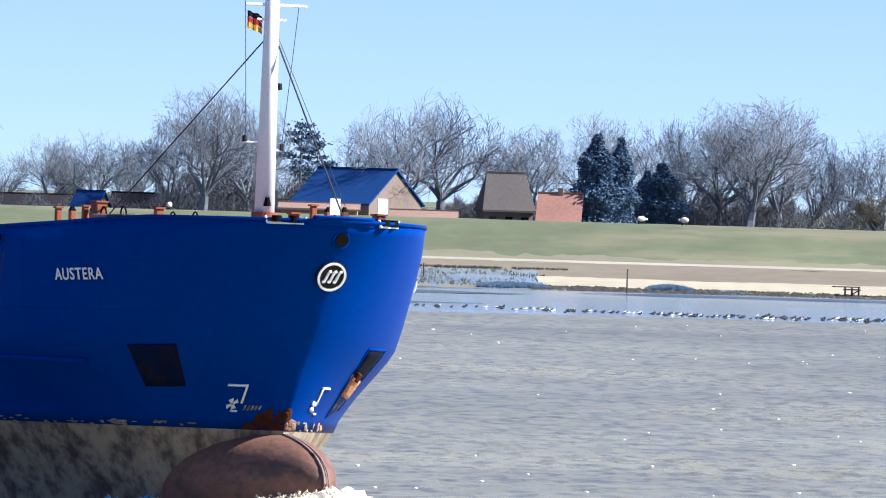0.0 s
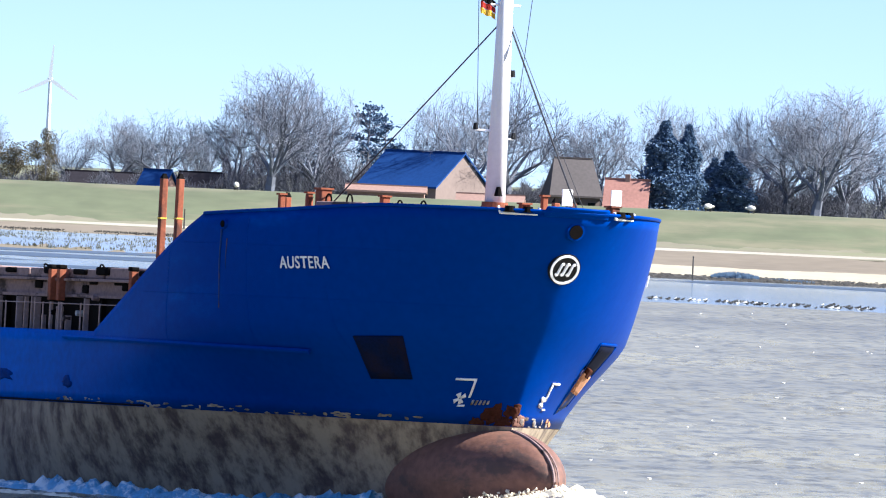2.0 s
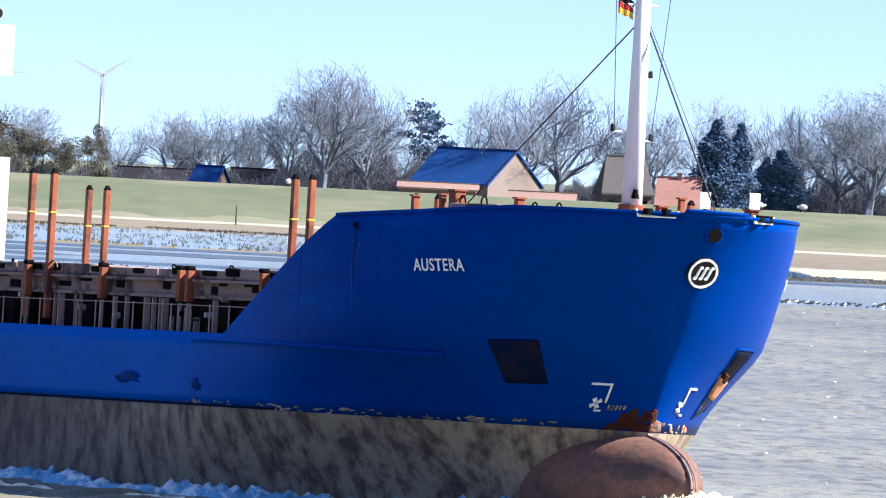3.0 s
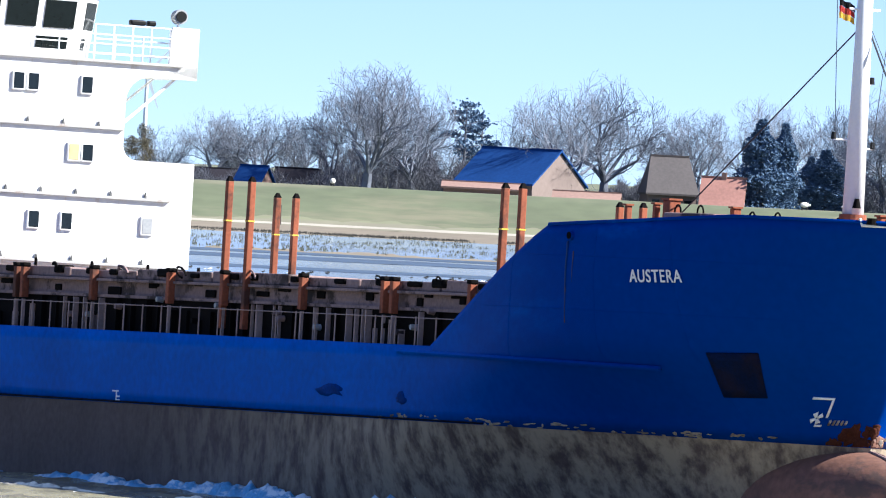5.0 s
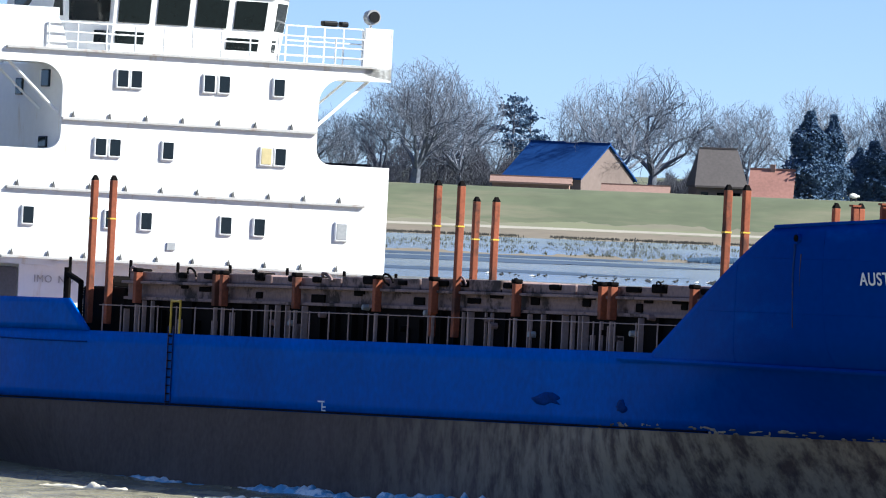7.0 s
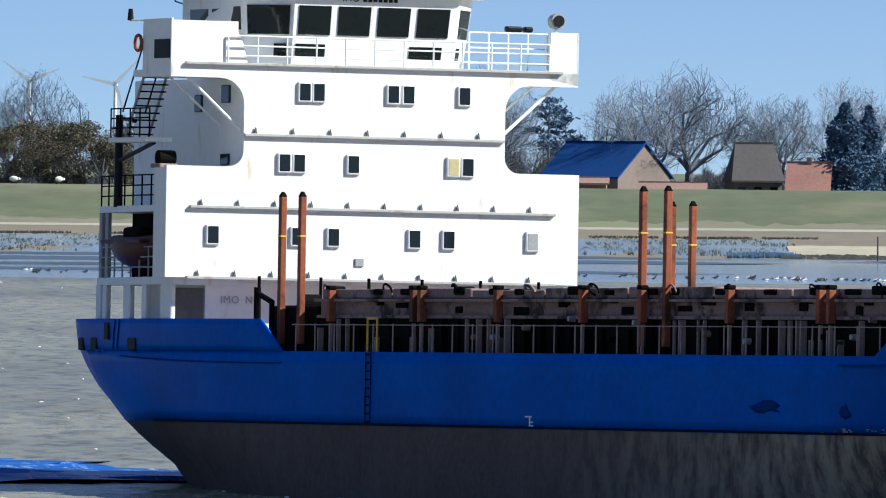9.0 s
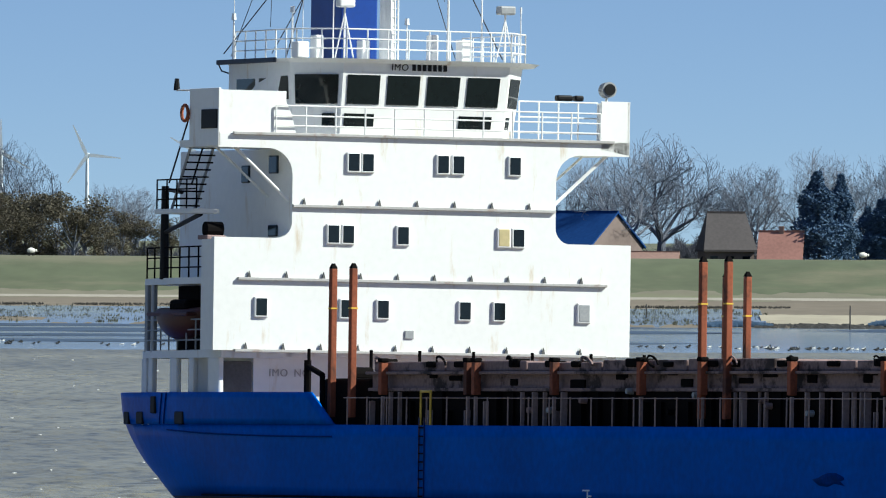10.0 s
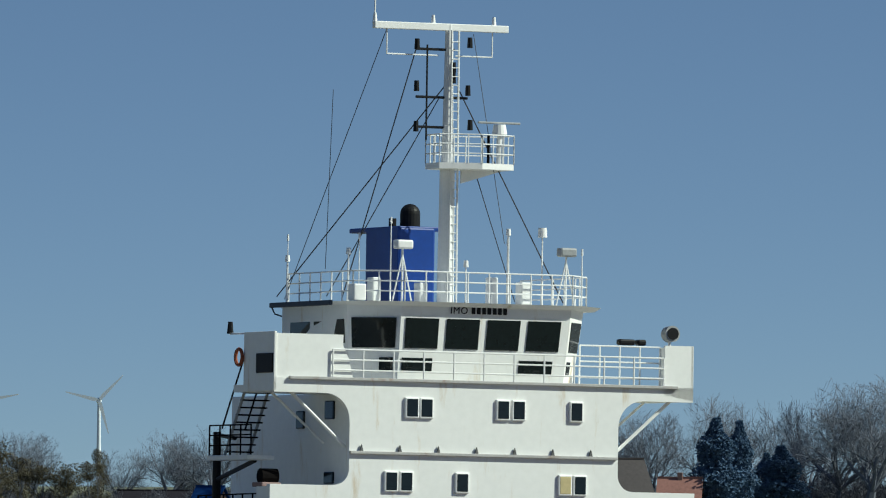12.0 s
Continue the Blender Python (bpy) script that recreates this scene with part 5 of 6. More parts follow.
    for x, y, w, h in ((-1.6, -4.0, 0.45, 0.55), (-1.3, 2.0, 0.4, 0.75), (-1.7, 1.0, 0.25, 0.9), (-3.0, -1.0, 0.3, 0.7), (-2.0, -3.2, 0.3, 0.8)):
        part("roof_locker", box((x - 0.25, y - w / 2, z), (x + 0.25, y + w / 2, z + h), 0.04), M_PLAINWHITE, ship, "small white locker on the wheelhouse roof")
    wires = (((mx, my - 2.3, 26.0), (-6.9, -4.2, 17.0), 0.014), ((mx, my - 1.2, 25.4), (-4.5, -3.2, 17.0), 0.022), ((mx, my, 24.3), (-7.3, -4.3, 17.1), 0.022), ((mx, my - 0.3, 23.8), (-5.5, -3.3, 17.1), 0.018),
             ((mx, my + 0.4, 24.0), (-2.2, 3.9, 17.0), 0.022), ((mx, my + 0.9, 25.9), (-1.6, 1.4, 18.9), 0.012), ((mx, my + 1.0, 21.4), (-2.4, 2.2, 17.0), 0.016), ((-5.0, -3.4, 24.0), (-5.2, -3.5, 18.0), 0.012))
    for a, b, r in wires:
        part("rigging_wire", rod(a, b, r, sides=6), M_WIRE, mast)


def build_stern(ship):
    # open boat deck on the starboard side, its posts, stairs, davit and lifeboat
    def edge(x):
        return -(half_breadth(x, 5.2) - 0.08)
    def side_deck(name, x0, z0, z1, inner):
        xs = np.linspace(x0, -0.2, 9)
        plan = [(x, edge(x)) for x in xs] + [(-0.2, inner), (x0, inner)]
        return part(name, add_prism(bmesh.new(), plan, z0, z1), M_WHITE, ship)
    side_deck("boat_deck", -9.4, 9.12, 9.34, -4.8)
    side_deck("lower_boat_deck", -9.6, 6.6, 6.86, -4.8)
    for x, w in ((-9.4, 0.22), (-8.5, 0.18), (-5.5, 0.3), (-3.4, 0.2), (-1.0, 0.45)):
        y = edge(x)
        part("deck_pillar", box((x - w, y, 4.3), (x + w, y + 0.2, 6.62), 0.05), M_WHITE, ship, "white deck pillar")
    for x in (-9.2, -8.3):
        y = edge(x)
        part("boat_deck_pillar", box((x - 0.12, y, 6.8), (x + 0.12, y + 0.15, 9.15), 0.03), M_GREY, ship)
    def edge_rail(x0, x1, z, mt):
        xs = np.linspace(x0, x1, 8)
        rail = None
        for k in range(3):
            ob = part("railing" if rail is None else "rail_bar", bent_rod([(x, edge(x) + 0.05, z + 0.35 * (k + 1)) for x in xs], 0.028), mt, ship if rail is None else rail)
            rail = rail or ob
        for x in xs:
            part("rail_post", rod((x, edge(x) + 0.05, z), (x, edge(x) + 0.05, z + 1.05), 0.032, sides=6), mt, rail)
    edge_rail(-9.4, -2.0, 6.86, M_GREY)
    edge_rail(-9.3, -1.8, 9.34, M_DARK)
    bm = bmesh.new()
    bmesh.ops.create_uvsphere(bm, u_segments=24, v_segments=14, radius=1.0)
    for q in bm.verts:
        x, y, zz = q.co
        q.co = Vector((-5.0 + 1.95 * x, -6.7 + 0.72 * y * (1 - 0.25 * abs(x)), 8.05 + (0.25 * zz if zz > 0 else 0.85 * zz) + 0.2 * x * x))
    for q in bm.faces:
        q.smooth = True
    lb = part("lifeboat", bm, M_BOAT, ship, "dull red lifeboat under the boat deck")
    part("gunwale", box((-6.7, -7.35, 8.02), (-3.3, -6.05, 8.16), 0.06), M_BOAT, lb)
    part("canopy", box((-5.4, -7.1, 8.15), (-3.9, -6.4, 8.6), 0.15), M_DARK, lb)
    # recess behind the boat, its dark wall standing in for shade
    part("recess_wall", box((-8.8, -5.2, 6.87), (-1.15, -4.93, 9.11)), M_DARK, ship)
    dv = part("davit_post", rod((-7.0, -6.55, 9.3), (-7.0, -6.55, 12.5), 0.16, 0.13, 12), M_BLACK, ship, "dark davit post")
    part("davit_arm", rod((-7.0, -6.55, 12.4), (-4.6, -7.0, 12.25), 0.07), M_BLACK, dv)
    part("davit_brace", rod((-7.0, -6.55, 10.9), (-3.2, -6.9, 11.5), 0.08), M_BLACK, dv)
    part("landing", box((-5.2, -7.75, 11.5), (-2.0, -6.75, 11.66), 0.02), M_WHITE, ship, "white steel landing")
    railing(ship, (-5.1, -7.7, 11.66), (-1.8, -7.7, 11.66), 1.0, 3, 4, 0.025, M_DARK)
    a, b = Vector((-4.3, -7.5, 11.66)), Vector((-3.0, -7.3, 14.1))
    st = part("bridge_stair", rod(a, b, 0.05, sides=6), M_GREY, ship, "steep steel stair up to the bridge wing")
    o = Vector((0.0, 0.85, 0.0))
    part("stringer", rod(a + o, b + o, 0.05, sides=6), M_GREY, st)
    for k in range(10):
        p = a.lerp(b, (k + 0.5) / 10)
        part("tread", box((p.x - 0.14, p.y, p.z - 0.02), (p.x + 0.14, p.y + 0.95, p.z + 0.03)), M_DARK, st)
    up = Vector((-0.25, 0, 0.9))
    for q in (Vector((0, 0, 0)), o):
        part("handrail", rod(a + q + up, b + q + up, 0.03, sides=6), M_DARK, st)
    part("wing_lamp", rod((-3.8, -7.6, 15.7), (-3.8, -7.6, 16.1), 0.12, 0.08), M_BLACK, ship)
    part("lamp_arm", rod((-3.8, -7.6, 15.7), (-2.3, -7.6, 15.68), 0.03), M_PLAINWHITE, ship)
    bm = bmesh.new()
    for k in range(14):
        a0, a1 = 2 * math.pi * k / 14, 2 * math.pi * (k + 1) / 14
        add_rod(bm, (-2.6 + 0.27 * math.cos(a0), -7.82, 14.9 + 0.27 * math.sin(a0)), (-2.6 + 0.27 * math.cos(a1), -7.82, 14.9 + 0.27 * math.sin(a1)), 0.06, sides=6)
    part("lifebuoy", bm, M_ORANGE, ship, "orange lifebuoy on the wing end")
    wn = part("boat_winch", rod((-1.5, -7.5, 10.95), (-1.5, -6.9, 10.95), 0.26, sides=14), M_DARK, ship, "dark winch drum")
    part("winch_base", box((-1.9, -7.6, 10.6), (-1.1, -6.9, 10.75), 0.03), M_BROWN, wn)
    # pipes and gear at the fore end of the poop
    gear = part("winch_house", box((6.8, -6.8, 4.2), (10.5, 6.8, 5.9), 0.1), M_DARK, ship, "dark machinery at the end of the hold")
    for y, z in ((-6.6, 6.0), (-5.4, 5.95), (-4.0, 6.05), (-2.5, 5.95)):
        part("winch_drum", rod((8.6, y, z), (8.6, y + 0.7, z), 0.28, sides=14), M_DARK, gear)
    bm = bmesh.new()
    add_rod(bm, (6.6, -7.3, 4.2), (6.6, -7.3, 6.5), 0.13), add_rod(bm, (6.6, -7.3, 6.3), (7.8, -7.3, 6.0), 0.1), add_rod(bm, (7.8, -7.3, 6.0), (7.8, -7.3, 4.2), 0.1)
    part("vent_pipe", bm, M_DARK, ship, "dark ventilation pipes")
    for y in (-6.3, -4.0, -2.2, -0.2, 2.0, 4.2, 6.2):
        part("vent_post", rod((4.5, y, 4.2), (4.5, y, 6.9), 0.06, sides=8), M_DARK, ship)


ship = new("cargo_ship")
tagged(ship, "blue and white cargo ship with a rusty waterline, under way", "cargo ship")
hull, fore, bottom, poop = build_hull(ship)
build_bow_details(ship, fore)
build_foredeck(ship)
build_hold(ship)
build_deckhouse(ship)
build_wheelhouse(ship)
build_top(ship)
build_stern(ship)


# ---- bow wave and wake, carried along with the ship ----
def build_bow_wave():
    rng = random.Random(11)
    verts, faces = [], []
    n, w = 420, 13
    for i in range(n + 1):
        # round the bow from starboard to port
        s = -1 + 2 * i / n
        y = 5.6 * s
        x = bow_x(min(abs(y) * 1.15, HALF - 0.02), 0.0) if abs(y) > 1.7 else 68.2 + 5.6 * math.sqrt(max(0, 1 - (y / 1.9) ** 2))
        x = max(x, 52)
        near = 1 - abs(s)
        hgt = 0.25 + 1.3 * near ** (0.7 if s > 0 else 2.2)
        out = Vector((0.55 + 0.5 * near, 0.85 * (1 if s > 0 else -1) * (0.25 + abs(s)), 0)).normalized()
        for k in range(w):
            f = k / (w - 1)
            base = Vector((x, y, 0)) - out * 0.7 + out * (2.6 + 1.2 * near) * f
            h = hgt * math.sin(math.pi * min(1, 0.28 + f * 0.8)) ** 1.2
            nz = noise.fractal(Vector((base.x * 0.9, base.y * 0.9, 3.0)), 0.8, 2.2, 5)
            verts.append((base.x + 0.15 * nz, base.y + 0.15 * nz, RIVER - 0.2 + h * (1 + 0.16 * nz) + 0.05 * nz))
    for i in range(n):
        for k in range(w - 1):
            a = i * w + k
            faces.append((a, a + w, a + w + 1, a + 1))
    # flying lumps of foam
    for q in range(2600):
        s = rng.gauss(0, 0.35)
        y = max(-6.5, min(6.5, 5.6 * s))
        x = 73.2 - 0.16 * y * y + rng.uniform(-1.0, 2.0)
        z = RIVER + rng.uniform(0.2, 1.35) * (1 - min(0.8, abs(s)))
        r = rng.uniform(0.02, 0.06)
        b = len(verts)
        for d in ((r, 0, 0), (-r, 0, 0), (0, r, 0), (0, -r, 0), (0, 0, r), (0, 0, -r)):
            verts.append((x + d[0] * rng.uniform(0.6, 1.6), y + d[1] * rng.uniform(0.6, 1.6), z + d[2] * rng.uniform(0.6, 1.6)))
        for f in ((0, 2, 4), (2, 1, 4), (1, 3, 4), (3, 0, 4), (2, 0, 5), (1, 2, 5), (3, 1, 5), (0, 3, 5)):
            faces.append(tuple(b + k for k in f))
    ob = new("bow_wave", mesh_from("bow_wave", verts, faces, M_FOAM, True))
    return tagged(ob, "white breaking bow wave round the bulb", "bow wave", kind="stuff")


def ribbon(name, rows, label, material):
    """A low foamy ridge; rows: place across, half-width and height along the ship."""
    verts, faces = [], []
    w = 11
    for x, y, hw, h in rows:
        for k in range(w):
            f = -1 + 2 * k / (w - 1)
            nz = noise.fractal(Vector((x * 1.6, (y + f * hw) * 2.4, 7.0)), 0.8, 2.1, 4)
            verts.append((x + 0.1 * nz, y + f * hw * (1 + 0.3 * nz), RIVER - 0.12 + h * (1 - f * f) * (1 + 0.55 * nz) + 0.05 * nz))
    for i in range(len(rows) - 1):
        for k in range(w - 1):
            a = i * w + k
            faces.append((a, a + w, a + w + 1, a + 1))
    ob = new(name, mesh_from(name, verts, faces, material, True))
    return tagged(ob, label, "wake", kind="stuff")


def build_wakes():
    made = []
    rows = [(x, -half_breadth(x, 0.0) - 0.35, 0.5, 0.24 + 0.1 * math.sin(x * 0.5) + (0.14 if x > 35 else 0.0) - max(0.0, 30 - x) * 0.012 + max(0.0, x - 50) * 0.012) for x in np.linspace(10, 66, 560)]
    made.append(ribbon("side_wash", rows, "broken blue-white water along the ship's side", M_SPRAY))
    rows = [(x, -8.6 - (66 - x) * 0.2, 0.28, 0.12 + 0.09 * math.sin(x * 0.7)) for x in np.linspace(-60, 66, 900)]
    made.append(ribbon("diverging_wave", rows, "low foamy crest spreading from the bow", M_FOAM))
    rows = [(x, -6.0 + 0.06 * x, 11.5 - 0.06 * x, 0.27) for x in np.linspace(-45, -8, 100)]
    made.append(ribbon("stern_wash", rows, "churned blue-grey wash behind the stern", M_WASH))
    return made


# blue base stands in for the skylit shade on foam beside the hull
M_SPRAY = mat("blue_white_spray", (0.1, 0.33, 0.55), 0.4, var=0.4, scale=2, bump=0.6, bump_scale=3, stain=(0.75, 0.8, 0.82), stain_amount=0.9,
              stain_scale=(1.0, 2.0, 2.0), stain_edge=(0.48, 0.6))
# the blue reflected in the wake is put into its base colour
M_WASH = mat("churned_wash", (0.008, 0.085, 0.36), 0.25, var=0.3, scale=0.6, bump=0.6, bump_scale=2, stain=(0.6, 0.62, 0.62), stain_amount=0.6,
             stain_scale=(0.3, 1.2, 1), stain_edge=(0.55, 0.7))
bow_wave = build_bow_wave()
wakes = build_wakes()


# ---- the far shore: trees, farm, grazing sheep, birds, wind turbines ----
def at(az, dist):
    return math.tan(radians(az)) * dist, dist


def tube(verts, faces, a, b, r0, r1, sides=4):
    d = (b - a).normalized()
    u = d.orthogonal().normalized()
    v = d.cross(u)
    base = len(verts)
    for p, r in ((a, r0), (b, r1)):
        for k in range(sides):
            q = 2 * math.pi * k / sides
            verts.append(p + (u * math.cos(q) + v * math.sin(q)) * r)
    for k in range(sides):
        faces.append((base + k, base + (k + 1) % sides, base + sides + (k + 1) % sides, base + sides + k))


def bare_tree_meshes(seed, spread=1.0, depth=6, trunk=0.46):
    """Trunk and crown of twigs of a leafless tree about 10 m high."""
    rng = random.Random(seed)
    tv, tf, cv, cf = [], [], [], []

    def turned(d, amount):
        side = d.orthogonal().normalized()
        side.rotate(Matrix.Rotation(rng.uniform(0, 6.28), 3, d))
        return (d + side * amount).normalized()

    squash = rng.uniform(0.85, 1.1)
    bumps = [rng.uniform(0, 6.28) for _ in range(3)]

    def outside(q):
        # a lumpy dome that bounds the crown
        a = math.atan2(q.y, q.x)
        e = 1 + 0.1 * math.sin(2 * a + bumps[0]) + 0.07 * math.sin(5 * a + q.z + bumps[1]) + 0.06 * math.sin(q.z * 2.1 + bumps[2])
        return (q.x ** 2 + q.y ** 2) / (4.3 * squash * e) ** 2 + ((q.z - 5.4) / (4.6 * e)) ** 2 > 1

    def grow(p, d, ln, r, level):
        n = 4 if level < 3 else 3
        for k in range(n):
            d2 = (turned(d, rng.uniform(0.05, 0.3)) + Vector((0, 0, 0.06))).normalized()
            q = p + d2 * ln / n
            r2 = r * 0.88
            if level > 0 and outside(q):
                return
            if level <= 1:
                tube(tv, tf, p, q, r, r2, 6)
            else:
                tube(cv, cf, p, q, max(r, 0.01), max(r2, 0.008), 3)
            if level < depth and level > 0 and k < n - 1 and rng.random() < 0.6:
                grow(q, turned(d2, rng.uniform(0.7, 1.2) * spread), ln * rng.uniform(0.5, 0.72), r2 * 0.6, level + 1)
            p, d, r = q, d2, r2
        if level < depth:
            for _ in range(6 if level == 0 else 2):
                grow(p, turned(d, rng.uniform(0.4, 0.85 if level else 1.0) * spread), ln * rng.uniform(0.68, 0.88) * (1.35 if level == 0 else 1), r * (0.58 if level == 0 else 0.76), level + 1)
        else:
            for _ in range(2):
                e = turned(d, rng.uniform(0.3, 1.0))
                tube(cv, cf, p, p + e * rng.uniform(0.15, 0.3), 0.008, 0.005, 3)

    grow(Vector((0, 0, -0.5)), Vector((0, 0, 1)), 2.6, trunk, 0)
    return tv, tf, cv, cf


def clump_cloud(rng, place, count, size, verts, faces):
    """Many small leaf tufts at places drawn by place()."""
    for _ in range(count):
        c = place()
        for _ in range(3):
            a = Vector((rng.gauss(0, 1), rng.gauss(0, 1), rng.gauss(0, 1))).normalized() * size * rng.uniform(0.5, 1.2)
            b = Vector((rng.gauss(0, 1), rng.gauss(0, 1), rng.gauss(0, 1))).normalized() * size * rng.uniform(0.5, 1.2)
            k = len(verts)
            verts.extend([c - a, c + b, c + a, c - b])
            faces.append((k, k + 1, k + 2, k + 3))


def as_tree(name, label, trunk_mesh, crown_mesh):
    t = new(name)
    tagged(t, label, "tree", "trees behind the dike")
    part("trunk", trunk_mesh, None, t)
    part("crown", crown_mesh, None, t)
    return t


def plant(proto, az, dist, height, native, turn, ground=5.2, wide=1.0):
    """A copy of a tree, scaled to its height."""
    x, y = at(az, dist)
    s = height / native
    ob = copy_thing(proto, pose(x, y, ground, 0, 0, turn))
    ob.scale = (s * wide, s * wide, s)
    return ob


def native_height(vs):
    return max(v.z for v in vs)


bare = []
for k, (sd, sp, dp) in enumerate(((1, 1.0, 6), (5, 0.9, 6), (9, 1.1, 6), (14, 0.8, 6))):
    tv, tf, cv, cf = bare_tree_meshes(sd, sp, dp)
    h = native_height(cv)
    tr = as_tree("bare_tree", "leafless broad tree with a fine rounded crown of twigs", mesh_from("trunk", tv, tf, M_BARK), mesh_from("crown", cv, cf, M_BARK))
    bare.append((tr, h))


def conifer(seed, kind):
    rng = random.Random(seed)
    tv, tf, cv, cf = [], [], [], []
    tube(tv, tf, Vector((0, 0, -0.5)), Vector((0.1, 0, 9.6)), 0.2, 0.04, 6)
    if kind == "spruce":
        def place():
            z = 0.3 + 9.7 * rng.random() ** 1.15
            r = (1.0 - (z / 10.3) ** 2.6) * 1.55 * rng.uniform(0.25, 1.25) * (1 + 0.25 * math.sin(z * 1.9)) + 0.1
            a = rng.uniform(0, 6.28)
            return Vector((r * math.cos(a), r * math.sin(a), z + 0.25 * math.sin(a * 3 + z * 2)))
        clump_cloud(rng, place, 6500, 0.15, cv, cf)
    else:
        tiers = [(z, rng.uniform(0, 6.28), (1 - abs(z - 6.2) / 6) * 1.9) for z in (5.0, 5.4, 5.9, 6.6, 7.3, 8.0, 8.7, 9.4) for _ in range(3)]
        for z, a, r in tiers:
            tube(tv, tf, Vector((0, 0, z - 0.5)), Vector((r * math.cos(a), r * math.sin(a), z)), 0.06, 0.03, 4)
        def place():
            z, a, r = rng.choice(tiers)
            f = rng.uniform(0.35, 1.1)
            return Vector((r * f * math.cos(a) + rng.gauss(0, 0.3), r * f * math.sin(a) + rng.gauss(0, 0.3), z + rng.gauss(0.1, 0.16)))
        clump_cloud(rng, place, 900, 0.14, cv, cf)
    return as_tree("pine" if kind == "pine" else "conifer", "dark green pine with layered limbs" if kind == "pine" else "dark dense evergreen conifer",
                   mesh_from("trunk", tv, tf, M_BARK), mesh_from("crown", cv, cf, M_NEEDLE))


def leafy(seed, tall=1.0):
    rng = random.Random(seed)
    tv, tf, cv, cf = [], [], [], []
    tube(tv, tf, Vector((0, 0, -0.5)), Vector((0, 0, 3.0)), 0.16, 0.1, 6)
    blobs = []
    for k in range(11):
        c = Vector((rng.gauss(0, 1.1 / tall), rng.gauss(0, 1.1), rng.uniform(1.2, 8.4)))
        blobs.append((c, rng.uniform(0.7, 1.5)))
        tube(tv, tf, Vector((0, 0, 1.0 + c.z * 0.2)), c, 0.07, 0.025, 4)
    def place():
        c, r = rng.choice(blobs)
        d = Vector((rng.gauss(0, 1), rng.gauss(0, 1), rng.gauss(0, 1))).normalized()
        return c + d * r * rng.random() ** 0.4
    clump_cloud(rng, place, 4200, 0.085, cv, cf)
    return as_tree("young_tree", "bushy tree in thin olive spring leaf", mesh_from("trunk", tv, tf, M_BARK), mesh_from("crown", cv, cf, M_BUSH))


spruce, pine = conifer(3, "spruce"), conifer(8, "pine")
bushes = [leafy(2), leafy(7, 1.3)]
# prototypes stand among the others
def set_down(ob, az, dist, height, native, turn=0.0, ground=5.2, wide=1.0):
    x, y = at(az, dist)
    s = height / native
    ob.matrix_basis = pose(x, y, ground, 0, 0, turn)
    ob.scale = (s * wide, s * wide, s)


def px(x):
    """Bearing of a place along the far shore, in degrees."""
    return 0.77 + (x - 784) / 427.0


def height_for(top_deg, dist, ground=5.2):
    return 11.4 + math.tan(radians(top_deg)) * dist - ground


# bearing mark, distance, top in degrees, variant, widening
BARE = [(510, 1640, 0.38, 0, 1.1), (560, 1660, 0.335, 2, 1.0), (600, 1650, 0.315, 1, 1.0), (455, 1660, 0.24, 3, 1.0), (865, 1640, 0.345, 1, 1.1), (930, 1650, 0.385, 2, 1.1), (815, 1670, 0.26, 3, 1.1),
        (1095, 1680, 0.25, 0, 1.1), (1050, 1700, 0.22, 3, 1.0), (234, 1700, 0.155, 3, 1.1), (323, 1700, 0.175, 2, 1.1), (399, 1720, 0.14, 1, 1.1), (4, 1720, 0.14, 0, 1.1), (1317, 1690, 0.25, 3, 1.0),
        (1425, 1650, 0.375, 2, 1.0), (1475, 1640, 0.4, 0, 1.1), (1529, 1650, 0.385, 1, 1.0), (1590, 1660, 0.26, 3, 1.0), (1704, 1700, 0.275, 2, 1.0), (1370, 1670, 0.305, 1, 0.9), (1205, 1720, 0.32, 3, 1.0),
        (1255, 1720, 0.305, 1, 0.9), (-216, 1720, 0.345, 1, 1.0), (-60, 1720, 0.15, 3, 1.0), (-265, 1720, 0.26, 2, 1.0), (1780, 1690, 0.24, 0, 1.0), (650, 1700, 0.12, 2, 1.2), (1650, 1710, 0.2, 1, 1.0),
        (160, 1720, 0.07, 2, 1.2), (280, 1720, 0.12, 0, 1.1), (365, 1715, 0.14, 3, 1.0)]
rng = random.Random(21)
used = set()
for mark, dist, top, v, wide in BARE:
    tr, nh = bare[v]
    hgt = height_for(top, dist)
    if v not in used:
        used.add(v)
        set_down(tr, px(mark), dist, hgt, nh, rng.uniform(0, 360), 5.2, wide)
    else:
        plant(tr, px(mark), dist, hgt, nh, rng.uniform(0, 360), 5.2, wide)
set_down(pine, px(684), 1662, height_for(0.213, 1662), 9.6, 20)
plant(pine, px(716), 1668, height_for(0.165, 1668), 9.6, 140, 5.2, 1.2)
set_down(spruce, px(1209), 1630, height_for(0.2, 1630), 10.0, 0, 5.2, 1.35)
plant(spruce, px(1250), 1633, height_for(0.19, 1633), 10.0, 70, 5.2, 1.0)
plant(spruce, px(1325), 1640, height_for(0.09, 1640), 10.0, 40, 5.2, 1.9)
plant(spruce, px(1298), 1650, height_for(0.06, 1650), 10.0, 90, 5.2, 1.3)
